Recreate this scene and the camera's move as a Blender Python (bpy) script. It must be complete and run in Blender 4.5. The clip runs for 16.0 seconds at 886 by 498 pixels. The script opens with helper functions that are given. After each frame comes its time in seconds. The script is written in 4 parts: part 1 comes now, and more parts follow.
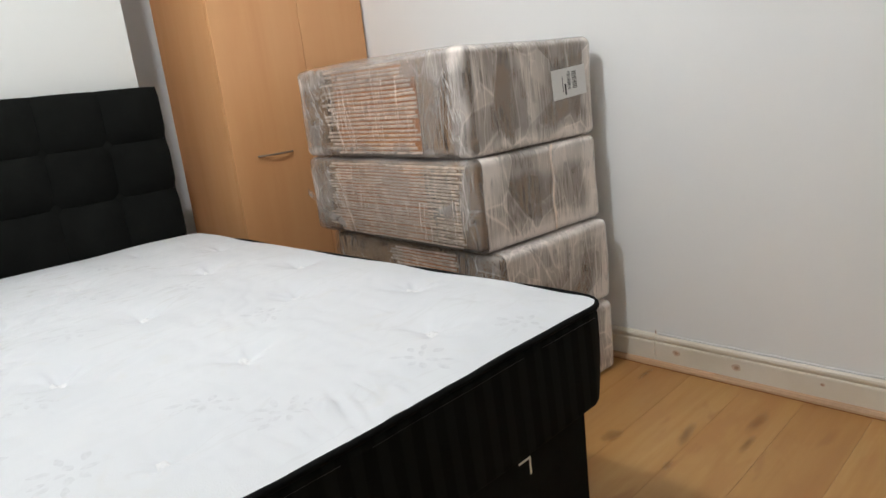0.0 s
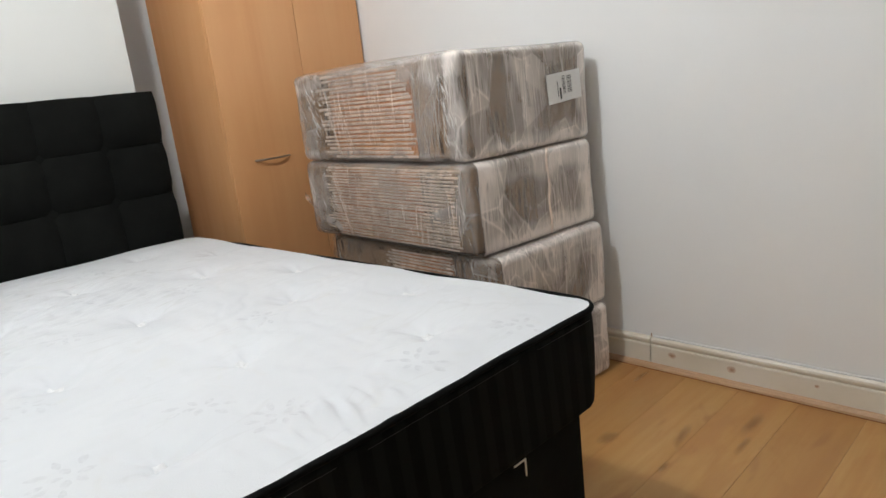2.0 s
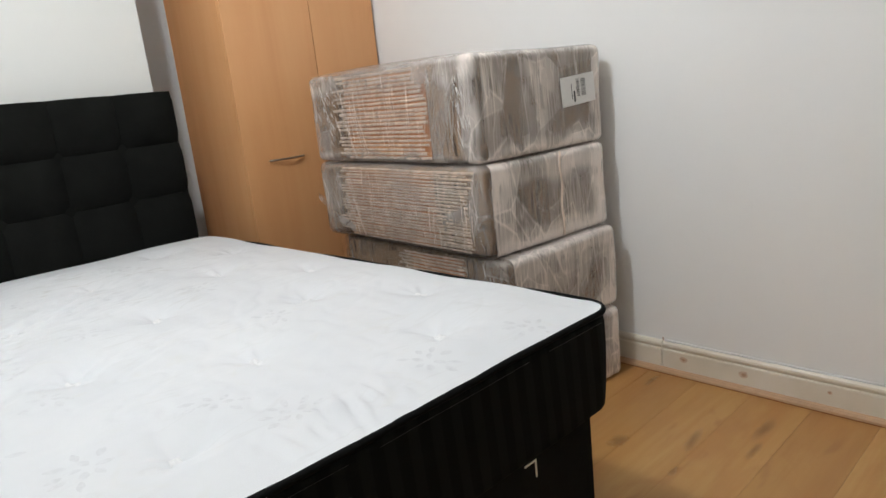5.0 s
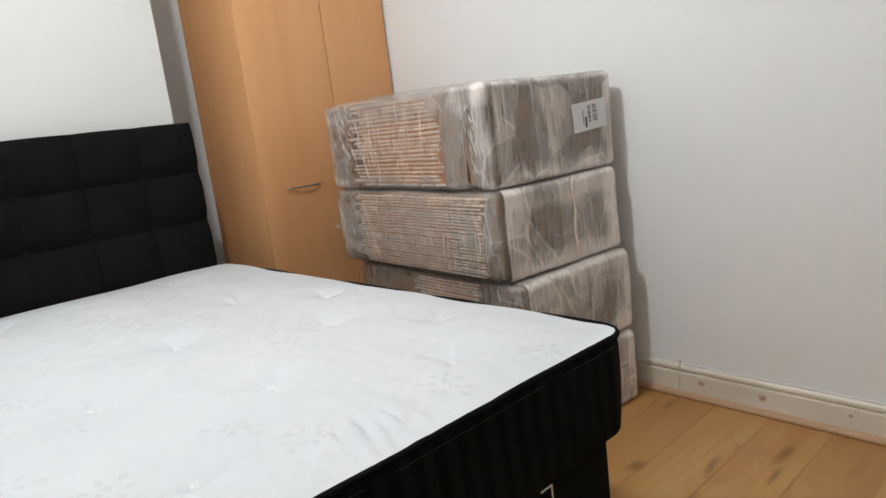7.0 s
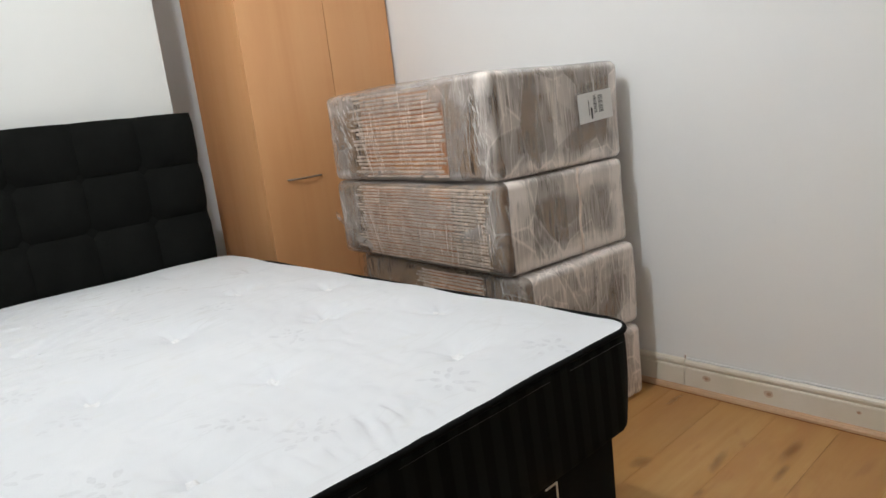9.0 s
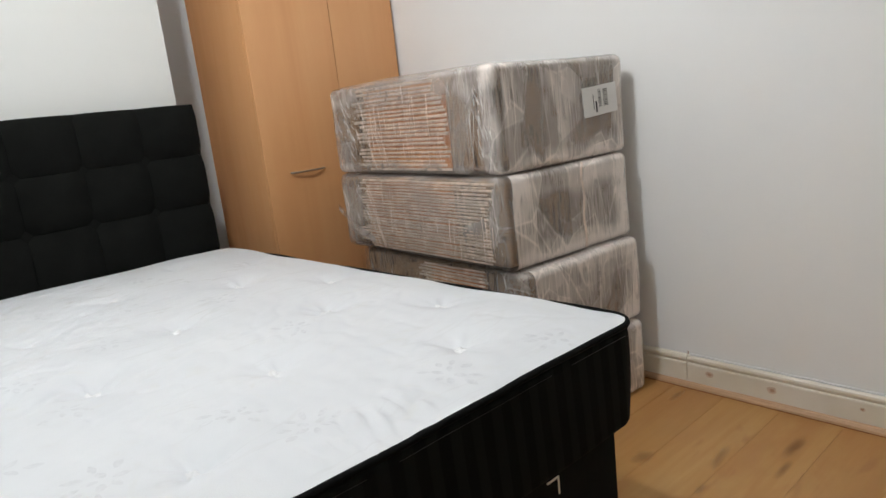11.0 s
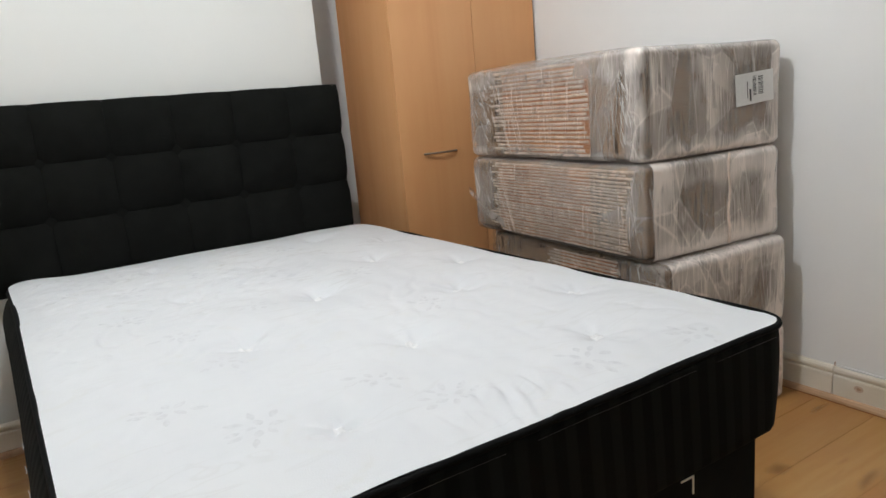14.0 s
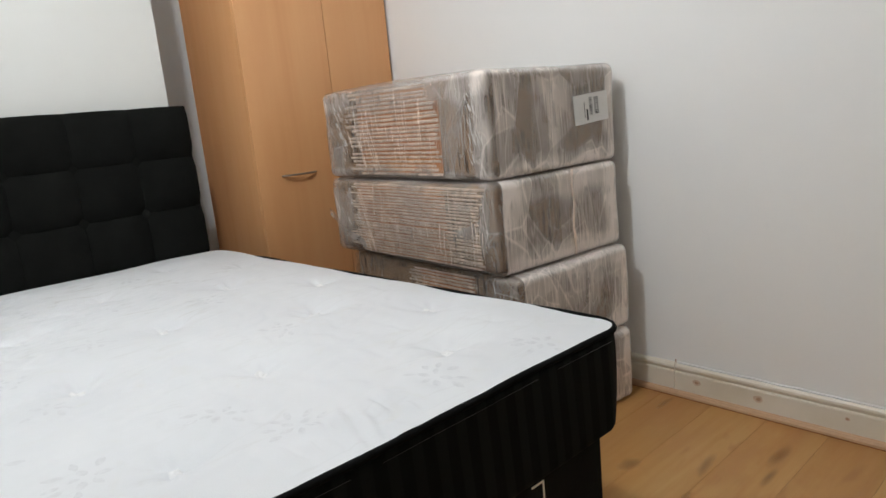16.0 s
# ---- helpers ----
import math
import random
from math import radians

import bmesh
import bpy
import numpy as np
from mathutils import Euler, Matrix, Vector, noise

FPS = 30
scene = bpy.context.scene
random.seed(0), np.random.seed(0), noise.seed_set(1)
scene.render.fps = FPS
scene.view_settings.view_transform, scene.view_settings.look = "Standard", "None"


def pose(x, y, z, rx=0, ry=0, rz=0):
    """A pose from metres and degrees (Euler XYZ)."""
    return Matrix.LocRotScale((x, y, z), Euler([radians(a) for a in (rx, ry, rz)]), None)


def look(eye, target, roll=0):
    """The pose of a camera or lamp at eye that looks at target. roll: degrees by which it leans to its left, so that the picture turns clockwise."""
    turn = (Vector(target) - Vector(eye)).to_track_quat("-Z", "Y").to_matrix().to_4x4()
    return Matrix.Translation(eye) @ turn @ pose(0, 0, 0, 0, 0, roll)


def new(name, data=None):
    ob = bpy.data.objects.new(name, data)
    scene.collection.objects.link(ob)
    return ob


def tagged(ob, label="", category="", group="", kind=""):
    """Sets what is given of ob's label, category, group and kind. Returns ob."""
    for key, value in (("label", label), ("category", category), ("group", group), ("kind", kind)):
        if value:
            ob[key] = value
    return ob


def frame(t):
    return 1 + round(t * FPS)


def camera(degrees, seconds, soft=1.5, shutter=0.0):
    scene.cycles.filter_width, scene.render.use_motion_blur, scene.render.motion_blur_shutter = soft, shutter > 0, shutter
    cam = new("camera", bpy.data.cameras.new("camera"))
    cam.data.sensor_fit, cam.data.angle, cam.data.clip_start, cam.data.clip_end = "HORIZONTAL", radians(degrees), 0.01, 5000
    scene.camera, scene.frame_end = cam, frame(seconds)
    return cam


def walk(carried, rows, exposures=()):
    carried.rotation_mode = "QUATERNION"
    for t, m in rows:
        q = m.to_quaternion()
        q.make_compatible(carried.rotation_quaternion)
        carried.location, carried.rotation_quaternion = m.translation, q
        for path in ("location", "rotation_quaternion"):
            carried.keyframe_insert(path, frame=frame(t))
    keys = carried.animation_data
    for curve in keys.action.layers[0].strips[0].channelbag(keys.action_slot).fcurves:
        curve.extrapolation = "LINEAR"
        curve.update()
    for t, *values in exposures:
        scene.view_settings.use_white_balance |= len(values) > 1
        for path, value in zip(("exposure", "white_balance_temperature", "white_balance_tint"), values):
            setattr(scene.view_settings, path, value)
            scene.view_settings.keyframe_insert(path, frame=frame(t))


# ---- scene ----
cam = camera(67.1, 16.0)
PATH = [
    (0, (0.746, -1.129, 0.494), (-0.658, 0.21, 0.007), -6.5),
    (0.5, (0.737, -1.122, 0.489), (-0.672, 0.214, 0.012), -6.5),
    (1, (0.75, -1.129, 0.49), (-0.655, 0.21, 0.007), -6.5),
    (1.5, (0.749, -1.129, 0.492), (-0.65, 0.219, 0.016), -6.4),
    (2, (0.756, -1.132, 0.496), (-0.644, 0.214, 0.018), -6.6),
    (2.5, (0.759, -1.135, 0.494), (-0.641, 0.213, 0.024), -6.3),
    (3, (0.76, -1.134, 0.496), (-0.644, 0.21, 0.021), -6.4),
    (5.5, (0.76, -1.143, 0.497), (-0.674, 0.174, 0.038), -6.3),
    (6, (0.766, -1.143, 0.502), (-0.684, 0.172, 0.093), -6.8),
    (6.5, (0.769, -1.149, 0.501), (-0.686, 0.166, 0.111), -6.8),
    (7, (0.778, -1.152, 0.503), (-0.685, 0.155, 0.111), -7.0),
    (7.5, (0.76, -1.134, 0.496), (-0.69, 0.178, 0.077), -6.8),
    (8, (0.763, -1.144, 0.503), (-0.696, 0.161, 0.092), -6.7),
    (8.5, (0.748, -1.134, 0.497), (-0.71, 0.17, 0.08), -6.9),
    (9, (0.752, -1.135, 0.496), (-0.712, 0.164, 0.084), -6.8),
    (11.5, (0.747, -1.131, 0.488), (-0.719, 0.16, 0.06), -6.4),
    (12, (0.75, -1.135, 0.489), (-0.701, 0.173, 0.06), -6.3),
    (12.5, (0.747, -1.129, 0.491), (-0.698, 0.181, 0.049), -6.3),
    (13, (0.767, -1.154, 0.497), (-0.701, 0.131, 0.057), -6.2),
    (13.5, (0.758, -1.171, 0.491), (-0.839, -0.046, 0.064), -6.1),
    (14, (0.719, -1.18, 0.48), (-0.951, -0.165, 0.054), -5.1),
    (14.5, (0.738, -1.213, 0.491), (-0.959, -0.241, 0.072), -4.8),
    (15, (0.764, -1.207, 0.498), (-0.884, -0.154, 0.08), -5.0),
    (15.5, (0.762, -1.182, 0.5), (-0.804, -0.017, 0.064), -5.0),
    (16, (0.756, -1.13, 0.48), (-0.699, 0.181, 0.075), -5.5),
]
FLOOR = 0.596  # the path is counted from the top of the mattress
walk(cam, [(t, pose(0, 0, FLOOR) @ look(eye, target, roll)) for t, eye, target, roll in PATH],
     exposures=[(0, 0.0), (7.5, 0.0), (9, -0.03), (12.5, -0.06), (14.2, -0.07), (15, -0.05), (15.5, -0.07), (16, -0.11)])

# ---- light ----
world = bpy.data.worlds.new("room_world")
world.use_nodes = True
world.node_tree.nodes["Background"].inputs[0].default_value = (0.75, 0.85, 1.0, 1)
world.node_tree.nodes["Background"].inputs[1].default_value = 0.05
scene.world = world
scene.view_settings.exposure = 0.0

bulb = bpy.data.lights.new("ceiling_bulb", "POINT")
bulb.energy, bulb.color, bulb.shadow_soft_size = 63.5, (0.925, 0.968, 1.0), 0.05
new("ceiling_bulb", bulb).location = (-0.58, -0.86, 2.58)


# ---- materials ----
class Nodes:
    """A node material with short calls."""

    def __init__(self, name, rough=0.5, metal=0.0, spec=0.5):
        self.m = bpy.data.materials.new(name)
        self.m.use_nodes = True
        self.t = self.m.node_tree
        self.b = self.t.nodes["Principled BSDF"]
        self.b.inputs["Roughness"].default_value = rough
        self.b.inputs["Metallic"].default_value = metal
        self.b.inputs["Specular IOR Level"].default_value = spec

    def node(self, kind, **sets):
        n = self.t.nodes.new(kind)
        for k, v in sets.items():
            if k in n.inputs:
                n.inputs[k].default_value = v
        return n

    def link(self, a, b):
        self.t.links.new(a, b)

    def coords(self, scale=(1, 1, 1), turn=(0, 0, 0), shift=False):
        c = self.node("ShaderNodeTexCoord")
        g = self.node("ShaderNodeMapping")
        g.inputs["Scale"].default_value = scale
        g.inputs["Rotation"].default_value = [radians(a) for a in turn]
        self.link(c.outputs["Object"], g.inputs["Vector"])
        if shift:
            o = self.node("ShaderNodeObjectInfo")
            k = self.node("ShaderNodeVectorMath")
            k.operation = "SCALE"
            k.inputs[0].default_value = (37.0, 53.0, 11.0)
            self.link(o.outputs["Random"], k.inputs["Scale"])
            self.link(k.outputs[0], g.inputs["Location"])
        return g.outputs[0]

    def noise(self, vec, scale, detail=3.0, rough=0.55, distort=0.0):
        n = self.node("ShaderNodeTexNoise", Scale=scale, Detail=detail, Roughness=rough, Distortion=distort)
        self.link(vec, n.inputs["Vector"])
        return n.outputs["Fac"]

    def ramp(self, fac, *stops):
        r = self.node("ShaderNodeValToRGB")
        e = r.color_ramp.elements
        while len(e) < len(stops):
            e.new(0.5)
        for el, (p, c) in zip(e, stops):
            el.position = p
            el.color = (*c, 1) if hasattr(c, "__len__") else (c, c, c, 1)
        self.link(fac, r.inputs[0])
        return r.outputs[0]

    def mix(self, fac, a, b, how="MIX"):
        n = self.node("ShaderNodeMix")
        n.data_type, n.blend_type = "RGBA", how
        for value, slot in ((fac, n.inputs[0]), (a, n.inputs[6]), (b, n.inputs[7])):
            if isinstance(value, bpy.types.NodeSocket):
                self.link(value, slot)
            elif hasattr(value, "__len__"):
                slot.default_value = (*value, 1)
            else:
                slot.default_value = value
        return n.outputs[2]

    def math(self, how, a, b=0.0):
        n = self.node("ShaderNodeMath")
        n.operation = how
        for value, slot in ((a, n.inputs[0]), (b, n.inputs[1])):
            if isinstance(value, bpy.types.NodeSocket):
                self.link(value, slot)
            else:
                slot.default_value = value
        return n.outputs[0]

    def color(self, c):
        if isinstance(c, bpy.types.NodeSocket):
            self.link(c, self.b.inputs["Base Color"])
        else:
            self.b.inputs["Base Color"].default_value = (*c, 1)

    def rough(self, f):
        self.link(f, self.b.inputs["Roughness"])

    def bump(self, h, strength=0.3, distance=0.002):
        n = self.node("ShaderNodeBump", Strength=strength, Distance=distance)
        self.link(h, n.inputs["Height"])
        self.link(n.outputs[0], self.b.inputs["Normal"])


def paint(name, base, dark, rough=0.75):
    n = Nodes(name, rough, spec=0.3)
    v = n.coords()
    wide = n.noise(v, 1.3, 4.0)
    c = n.ramp(wide, (0.35, dark), (0.62, base))
    fine = n.noise(v, 22.0, 4.0, 0.7)
    c = n.mix(n.ramp(fine, (0.62, 0.0), (0.8, 0.10)), c, tuple(k * 0.82 for k in dark))
    n.color(c)
    n.bump(n.mix(0.35, n.noise(v, 160.0, 2.0), n.noise(v, 30.0, 3.0)), 0.22, 0.002)
    return n.m


# White paint darkened in colour to pull down the west wall's lamplight.
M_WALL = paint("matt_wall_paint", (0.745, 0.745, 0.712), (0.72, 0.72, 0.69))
# Same white paint, brighter and bluer: the north side's light put into colour.
M_WALL_LIT = paint("wall_paint_tinted_for_light", (0.885, 0.885, 0.872), (0.86, 0.86, 0.85))
M_CEIL = paint("ceiling_paint", (0.86, 0.86, 0.85), (0.84, 0.84, 0.83))


def skirting_paint():
    n = Nodes("cream_gloss_paint", 0.38)
    v = n.coords()
    c = n.ramp(n.noise(v, 5.0, 4.0), (0.3, (0.72, 0.65, 0.53)), (0.65, (0.80, 0.74, 0.64)))
    c = n.mix(n.ramp(n.noise(v, 38.0, 3.0, 0.7), (0.66, 0.0), (0.78, 0.35)), c, (0.42, 0.33, 0.22))
    n.color(c)
    n.bump(n.noise(v, 60.0, 3.0), 0.15, 0.002)
    return n.m


M_SKIRT = skirting_paint()


def wood(name, dark, mid, light, along, rough=0.42, scale=1.0, knots=0.0, vary=0.0, coat=0.0, fibres=0.35):
    n = Nodes(name, rough)
    s = [22.0 * scale] * 3
    s[along] = 1.6 * scale
    v = n.coords(tuple(s), shift=True)
    broad = n.noise(v, 0.55, 4.0, 0.6, 0.6)
    fibre = n.noise(v, 3.4, 5.0, 0.7, 0.2)
    c = n.ramp(broad, (0.28, dark), (0.5, mid), (0.72, light))
    c = n.mix(n.ramp(fibre, (0.45, 0.0), (0.75, fibres)), c, dark)
    if knots:
        k = [13.0, 13.0, 13.0]
        k[along] = 5.0
        kv = n.coords(tuple(k), shift=True)
        spot = n.noise(kv, 1.0, 2.0, 0.5, 0.5)
        c = n.mix(n.ramp(spot, (0.64, 0.0), (0.75, knots)), c, (0.30, 0.105, 0.035))
    if vary:
        blush = n.noise(n.coords((6, 3, 6), shift=True), 1.0, 3.0, 0.6, 0.8)
        c = n.mix(n.ramp(blush, (0.5, 0.0), (0.68, 0.55)), c, tuple(q * k for q, k in zip(dark, (1.03, 0.98, 0.95))))
        o = n.node("ShaderNodeObjectInfo")
        c = n.mix(n.math("MULTIPLY", o.outputs["Random"], vary), c, tuple(q * 0.72 for q in mid))
    n.color(c)
    n.rough(n.ramp(fibre, (0.3, rough - 0.06), (0.7, rough + 0.1)))
    n.bump(fibre, 0.12, 0.001)
    n.b.inputs["Coat Weight"].default_value = coat
    n.b.inputs["Coat Roughness"].default_value = 0.25
    return n.m


M_PLANK = wood("oak_laminate", (0.385, 0.170, 0.050), (0.470, 0.243, 0.075), (0.550, 0.325, 0.120), 1, 0.38, 0.5, 0.5, 0.30, 0.08)
M_BEECH = wood("beech_veneer", (0.63, 0.305, 0.123), (0.675, 0.345, 0.149), (0.70, 0.375, 0.168), 2, 0.42, 0.5, fibres=0.16)
M_BEAD = wood("stained_beading", (0.42, 0.23, 0.125), (0.52, 0.32, 0.185), (0.60, 0.39, 0.24), 0, 0.45, 1.0)
M_DARKWOOD = wood("dark_red_brown_wood", (0.05, 0.015, 0.01), (0.09, 0.028, 0.018), (0.12, 0.04, 0.025), 2, 0.35)


def plain(name, c, rough=0.5, metal=0.0, grain=0.12, scale=90.0, bump=0.1):
    n = Nodes(name, rough, metal)
    v = n.coords()
    g = n.noise(v, scale, 4.0, 0.6)
    n.color(n.ramp(g, (0.3, tuple(k * (1 - grain) for k in c)), (0.7, tuple(min(1, k * (1 + grain)) for k in c))))
    n.bump(g, bump, 0.001)
    return n.m


def fabric(name, c, rough=0.9, weave=900.0, sheen=0.3, stripe=0.0):
    n = Nodes(name, rough, spec=0.08)
    v = n.coords()
    g = n.noise(v, 14.0, 4.0, 0.6)
    col = n.ramp(g, (0.3, tuple(k * 0.75 for k in c)), (0.7, tuple(k * 1.2 for k in c)))
    wv = n.noise(v, weave, 1.0)
    if stripe:
        w = n.node("ShaderNodeTexWave", Scale=stripe, Distortion=0.6, Detail=2.0)
        w.inputs["Detail Scale"].default_value = 3.0
        sv = n.coords((1, 1, 0.06))
        w.wave_type, w.bands_direction = "BANDS", "DIAGONAL"
        n.link(sv, w.inputs["Vector"])
        st = n.ramp(w.outputs["Fac"], (0.42, 0.0), (0.62, 1.0))
        col = n.mix(st, col, tuple(k * 1.6 for k in c))
        n.rough(n.ramp(w.outputs["Fac"], (0.42, 0.88), (0.62, 0.80)))
        wv = n.mix(0.5, wv, w.outputs["Fac"])
    n.color(col)
    n.b.inputs["Sheen Weight"].default_value = sheen
    n.b.inputs["Sheen Roughness"].default_value = 0.4
    n.bump(wv, 0.25, 0.001)
    return n.m


M_BLACK = fabric("black_chenille", (0.0073, 0.0077, 0.0068), 0.92, 700.0, 0.01)
M_BORDER = fabric("black_striped_damask", (0.0042, 0.0047, 0.0042), 0.8, 800.0, 0.0, 13.0)
M_PIPING = fabric("black_satin_tape", (0.0042, 0.0044, 0.0046), 0.75, 500.0, 0.0)


def ticking():
    n = Nodes("white_damask_ticking", 0.62, spec=0.35)
    v = n.coords()
    c = n.ramp(n.noise(v, 3.0, 4.0, 0.6), (0.3, (0.66, 0.672, 0.69)), (0.7, (0.705, 0.715, 0.727)))
    stain = n.noise(v, 7.0, 3.0, 0.6, 1.5)
    c = n.mix(n.ramp(stain, (0.6, 0.0), (0.72, 0.25)), c, (0.64, 0.63, 0.58))
    # darker grey lines running across, strongest round one point near the head
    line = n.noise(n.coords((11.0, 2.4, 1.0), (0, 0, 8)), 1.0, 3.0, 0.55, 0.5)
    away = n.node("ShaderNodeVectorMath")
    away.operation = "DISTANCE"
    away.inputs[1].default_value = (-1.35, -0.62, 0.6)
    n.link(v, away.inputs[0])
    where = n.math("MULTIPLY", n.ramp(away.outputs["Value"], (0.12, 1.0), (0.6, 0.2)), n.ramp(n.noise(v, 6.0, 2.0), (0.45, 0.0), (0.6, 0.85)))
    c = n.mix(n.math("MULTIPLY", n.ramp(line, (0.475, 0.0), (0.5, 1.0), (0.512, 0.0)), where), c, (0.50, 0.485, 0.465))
    n.color(c)
    n.b.inputs["Sheen Weight"].default_value = 0.15
    n.bump(n.mix(0.5, n.noise(v, 26.0, 5.0, 0.6, 1.0), n.noise(v, 500.0, 1.0)), 0.25, 0.004)
    return n.m


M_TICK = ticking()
M_MOTIF = plain("grey_embroidery", (0.645, 0.652, 0.668), 0.62, 0, 0.08)
M_SEAM = plain("pale_seam_thread", (0.028, 0.027, 0.026), 0.5, 0, 0.5, 25.0)
M_THREAD = plain("white_tuft_wool", (0.75, 0.75, 0.75), 0.85)
M_KNOT = plain("knot_stain", (0.62, 0.47, 0.35), 0.45, 0, 0.2, 200.0)
M_KNOT_CORE = plain("knot_core", (0.47, 0.28, 0.18), 0.45, 0, 0.25, 200.0)


def floor_knot():
    """Reddish brown knot figure that fades into the board round it."""
    n = Nodes("laminate_knot", 0.4)
    c = n.node("ShaderNodeTexCoord")
    off = n.node("ShaderNodeVectorMath")
    off.operation = "SUBTRACT"
    off.inputs[1].default_value = (0.5, 0.5, 0.5)
    n.link(c.outputs["Generated"], off.inputs[0])
    far = n.node("ShaderNodeVectorMath")
    far.operation = "LENGTH"
    n.link(off.outputs[0], far.inputs[0])
    grain = n.noise(n.coords((60, 16, 1), shift=True), 1.0, 3.0, 0.6, 0.5)
    d = n.math("ADD", far.outputs["Value"], n.math("MULTIPLY", n.math("SUBTRACT", grain, 0.5), 0.55))
    n.color(n.mix(n.ramp(d, (0.05, 0.0), (0.25, 1.0)), (0.30, 0.09, 0.015), (0.40, 0.150, 0.035)))
    clear = n.node("ShaderNodeBsdfTransparent")
    mixer = n.node("ShaderNodeMixShader")
    inside = n.ramp(far.outputs["Value"], (0.34, 1.0), (0.46, 0.0))
    n.link(n.math("MULTIPLY", n.ramp(d, (0.02, 0.42), (0.42, 0.0)), inside), mixer.inputs[0])
    n.link(clear.outputs[0], mixer.inputs[1])
    n.link(n.b.outputs[0], mixer.inputs[2])
    n.link(mixer.outputs[0], n.t.nodes["Material Output"].inputs["Surface"])
    return n.m


M_FLOOR_KNOT = floor_knot()
M_GAP_SHADE = plain("red_brown_gap_shade", (0.24, 0.08, 0.03), 1.0, 0, 0.3)
M_CAULK = plain("white_caulk", (0.70, 0.69, 0.67), 0.8, 0, 0.05)
# Pale coated slivers of this stand in for lamp glints on the film.
M_GLINT = plain("film_glint", (0.75, 0.73, 0.71), 0.12, 0, 0.05)
M_GLINT.node_tree.nodes["Principled BSDF"].inputs["Coat Weight"].default_value = 1.0
M_CHROME = plain("brushed_steel", (0.36, 0.31, 0.26), 0.32, 1.0, 0.06)
M_PAPER = plain("white_label_paper", (0.78, 0.77, 0.75), 0.6, 0, 0.04)
M_INK = plain("black_print", (0.03, 0.03, 0.03), 0.6, 0, 0.1)
M_TAPE = plain("cream_tape", (0.75, 0.72, 0.62), 0.5, 0, 0.05)


def cardboard():
    n = Nodes("brown_cardboard", 0.75, spec=0.3)
    v = n.coords((1, 1, 1), shift=True)
    c = n.ramp(n.noise(v, 4.0, 4.0), (0.3, (0.26, 0.165, 0.10)), (0.7, (0.34, 0.22, 0.135)))
    w = n.node("ShaderNodeTexWave", Scale=32.0, Distortion=0.3, Detail=1.0)
    w.bands_direction = "Z"
    n.link(v, w.inputs["Vector"])
    c = n.mix(n.math("MULTIPLY", w.outputs["Fac"], 0.25), c, (0.20, 0.105, 0.045))
    teeth = n.noise(n.coords((130, 130, 9), shift=True), 1.0, 2.0, 0.5, 0.2)
    patch = n.noise(n.coords((6, 6, 12), shift=True), 1.0, 2.0, 0.5, 0.3)
    dark = n.math("MULTIPLY", n.ramp(teeth, (0.50, 0.0), (0.55, 0.9)), n.ramp(patch, (0.44, 0.0), (0.5, 1.0)))
    c = n.mix(dark, c, (0.045, 0.026, 0.014))
    n.color(c)
    n.bump(w.outputs["Fac"], 0.2, 0.002)
    return n.m


M_CARD = cardboard()
M_SLAT = wood("orange_brown_slats", (0.32, 0.11, 0.032), (0.48, 0.18, 0.055), (0.62, 0.28, 0.09), 0, 0.5, 1.0)


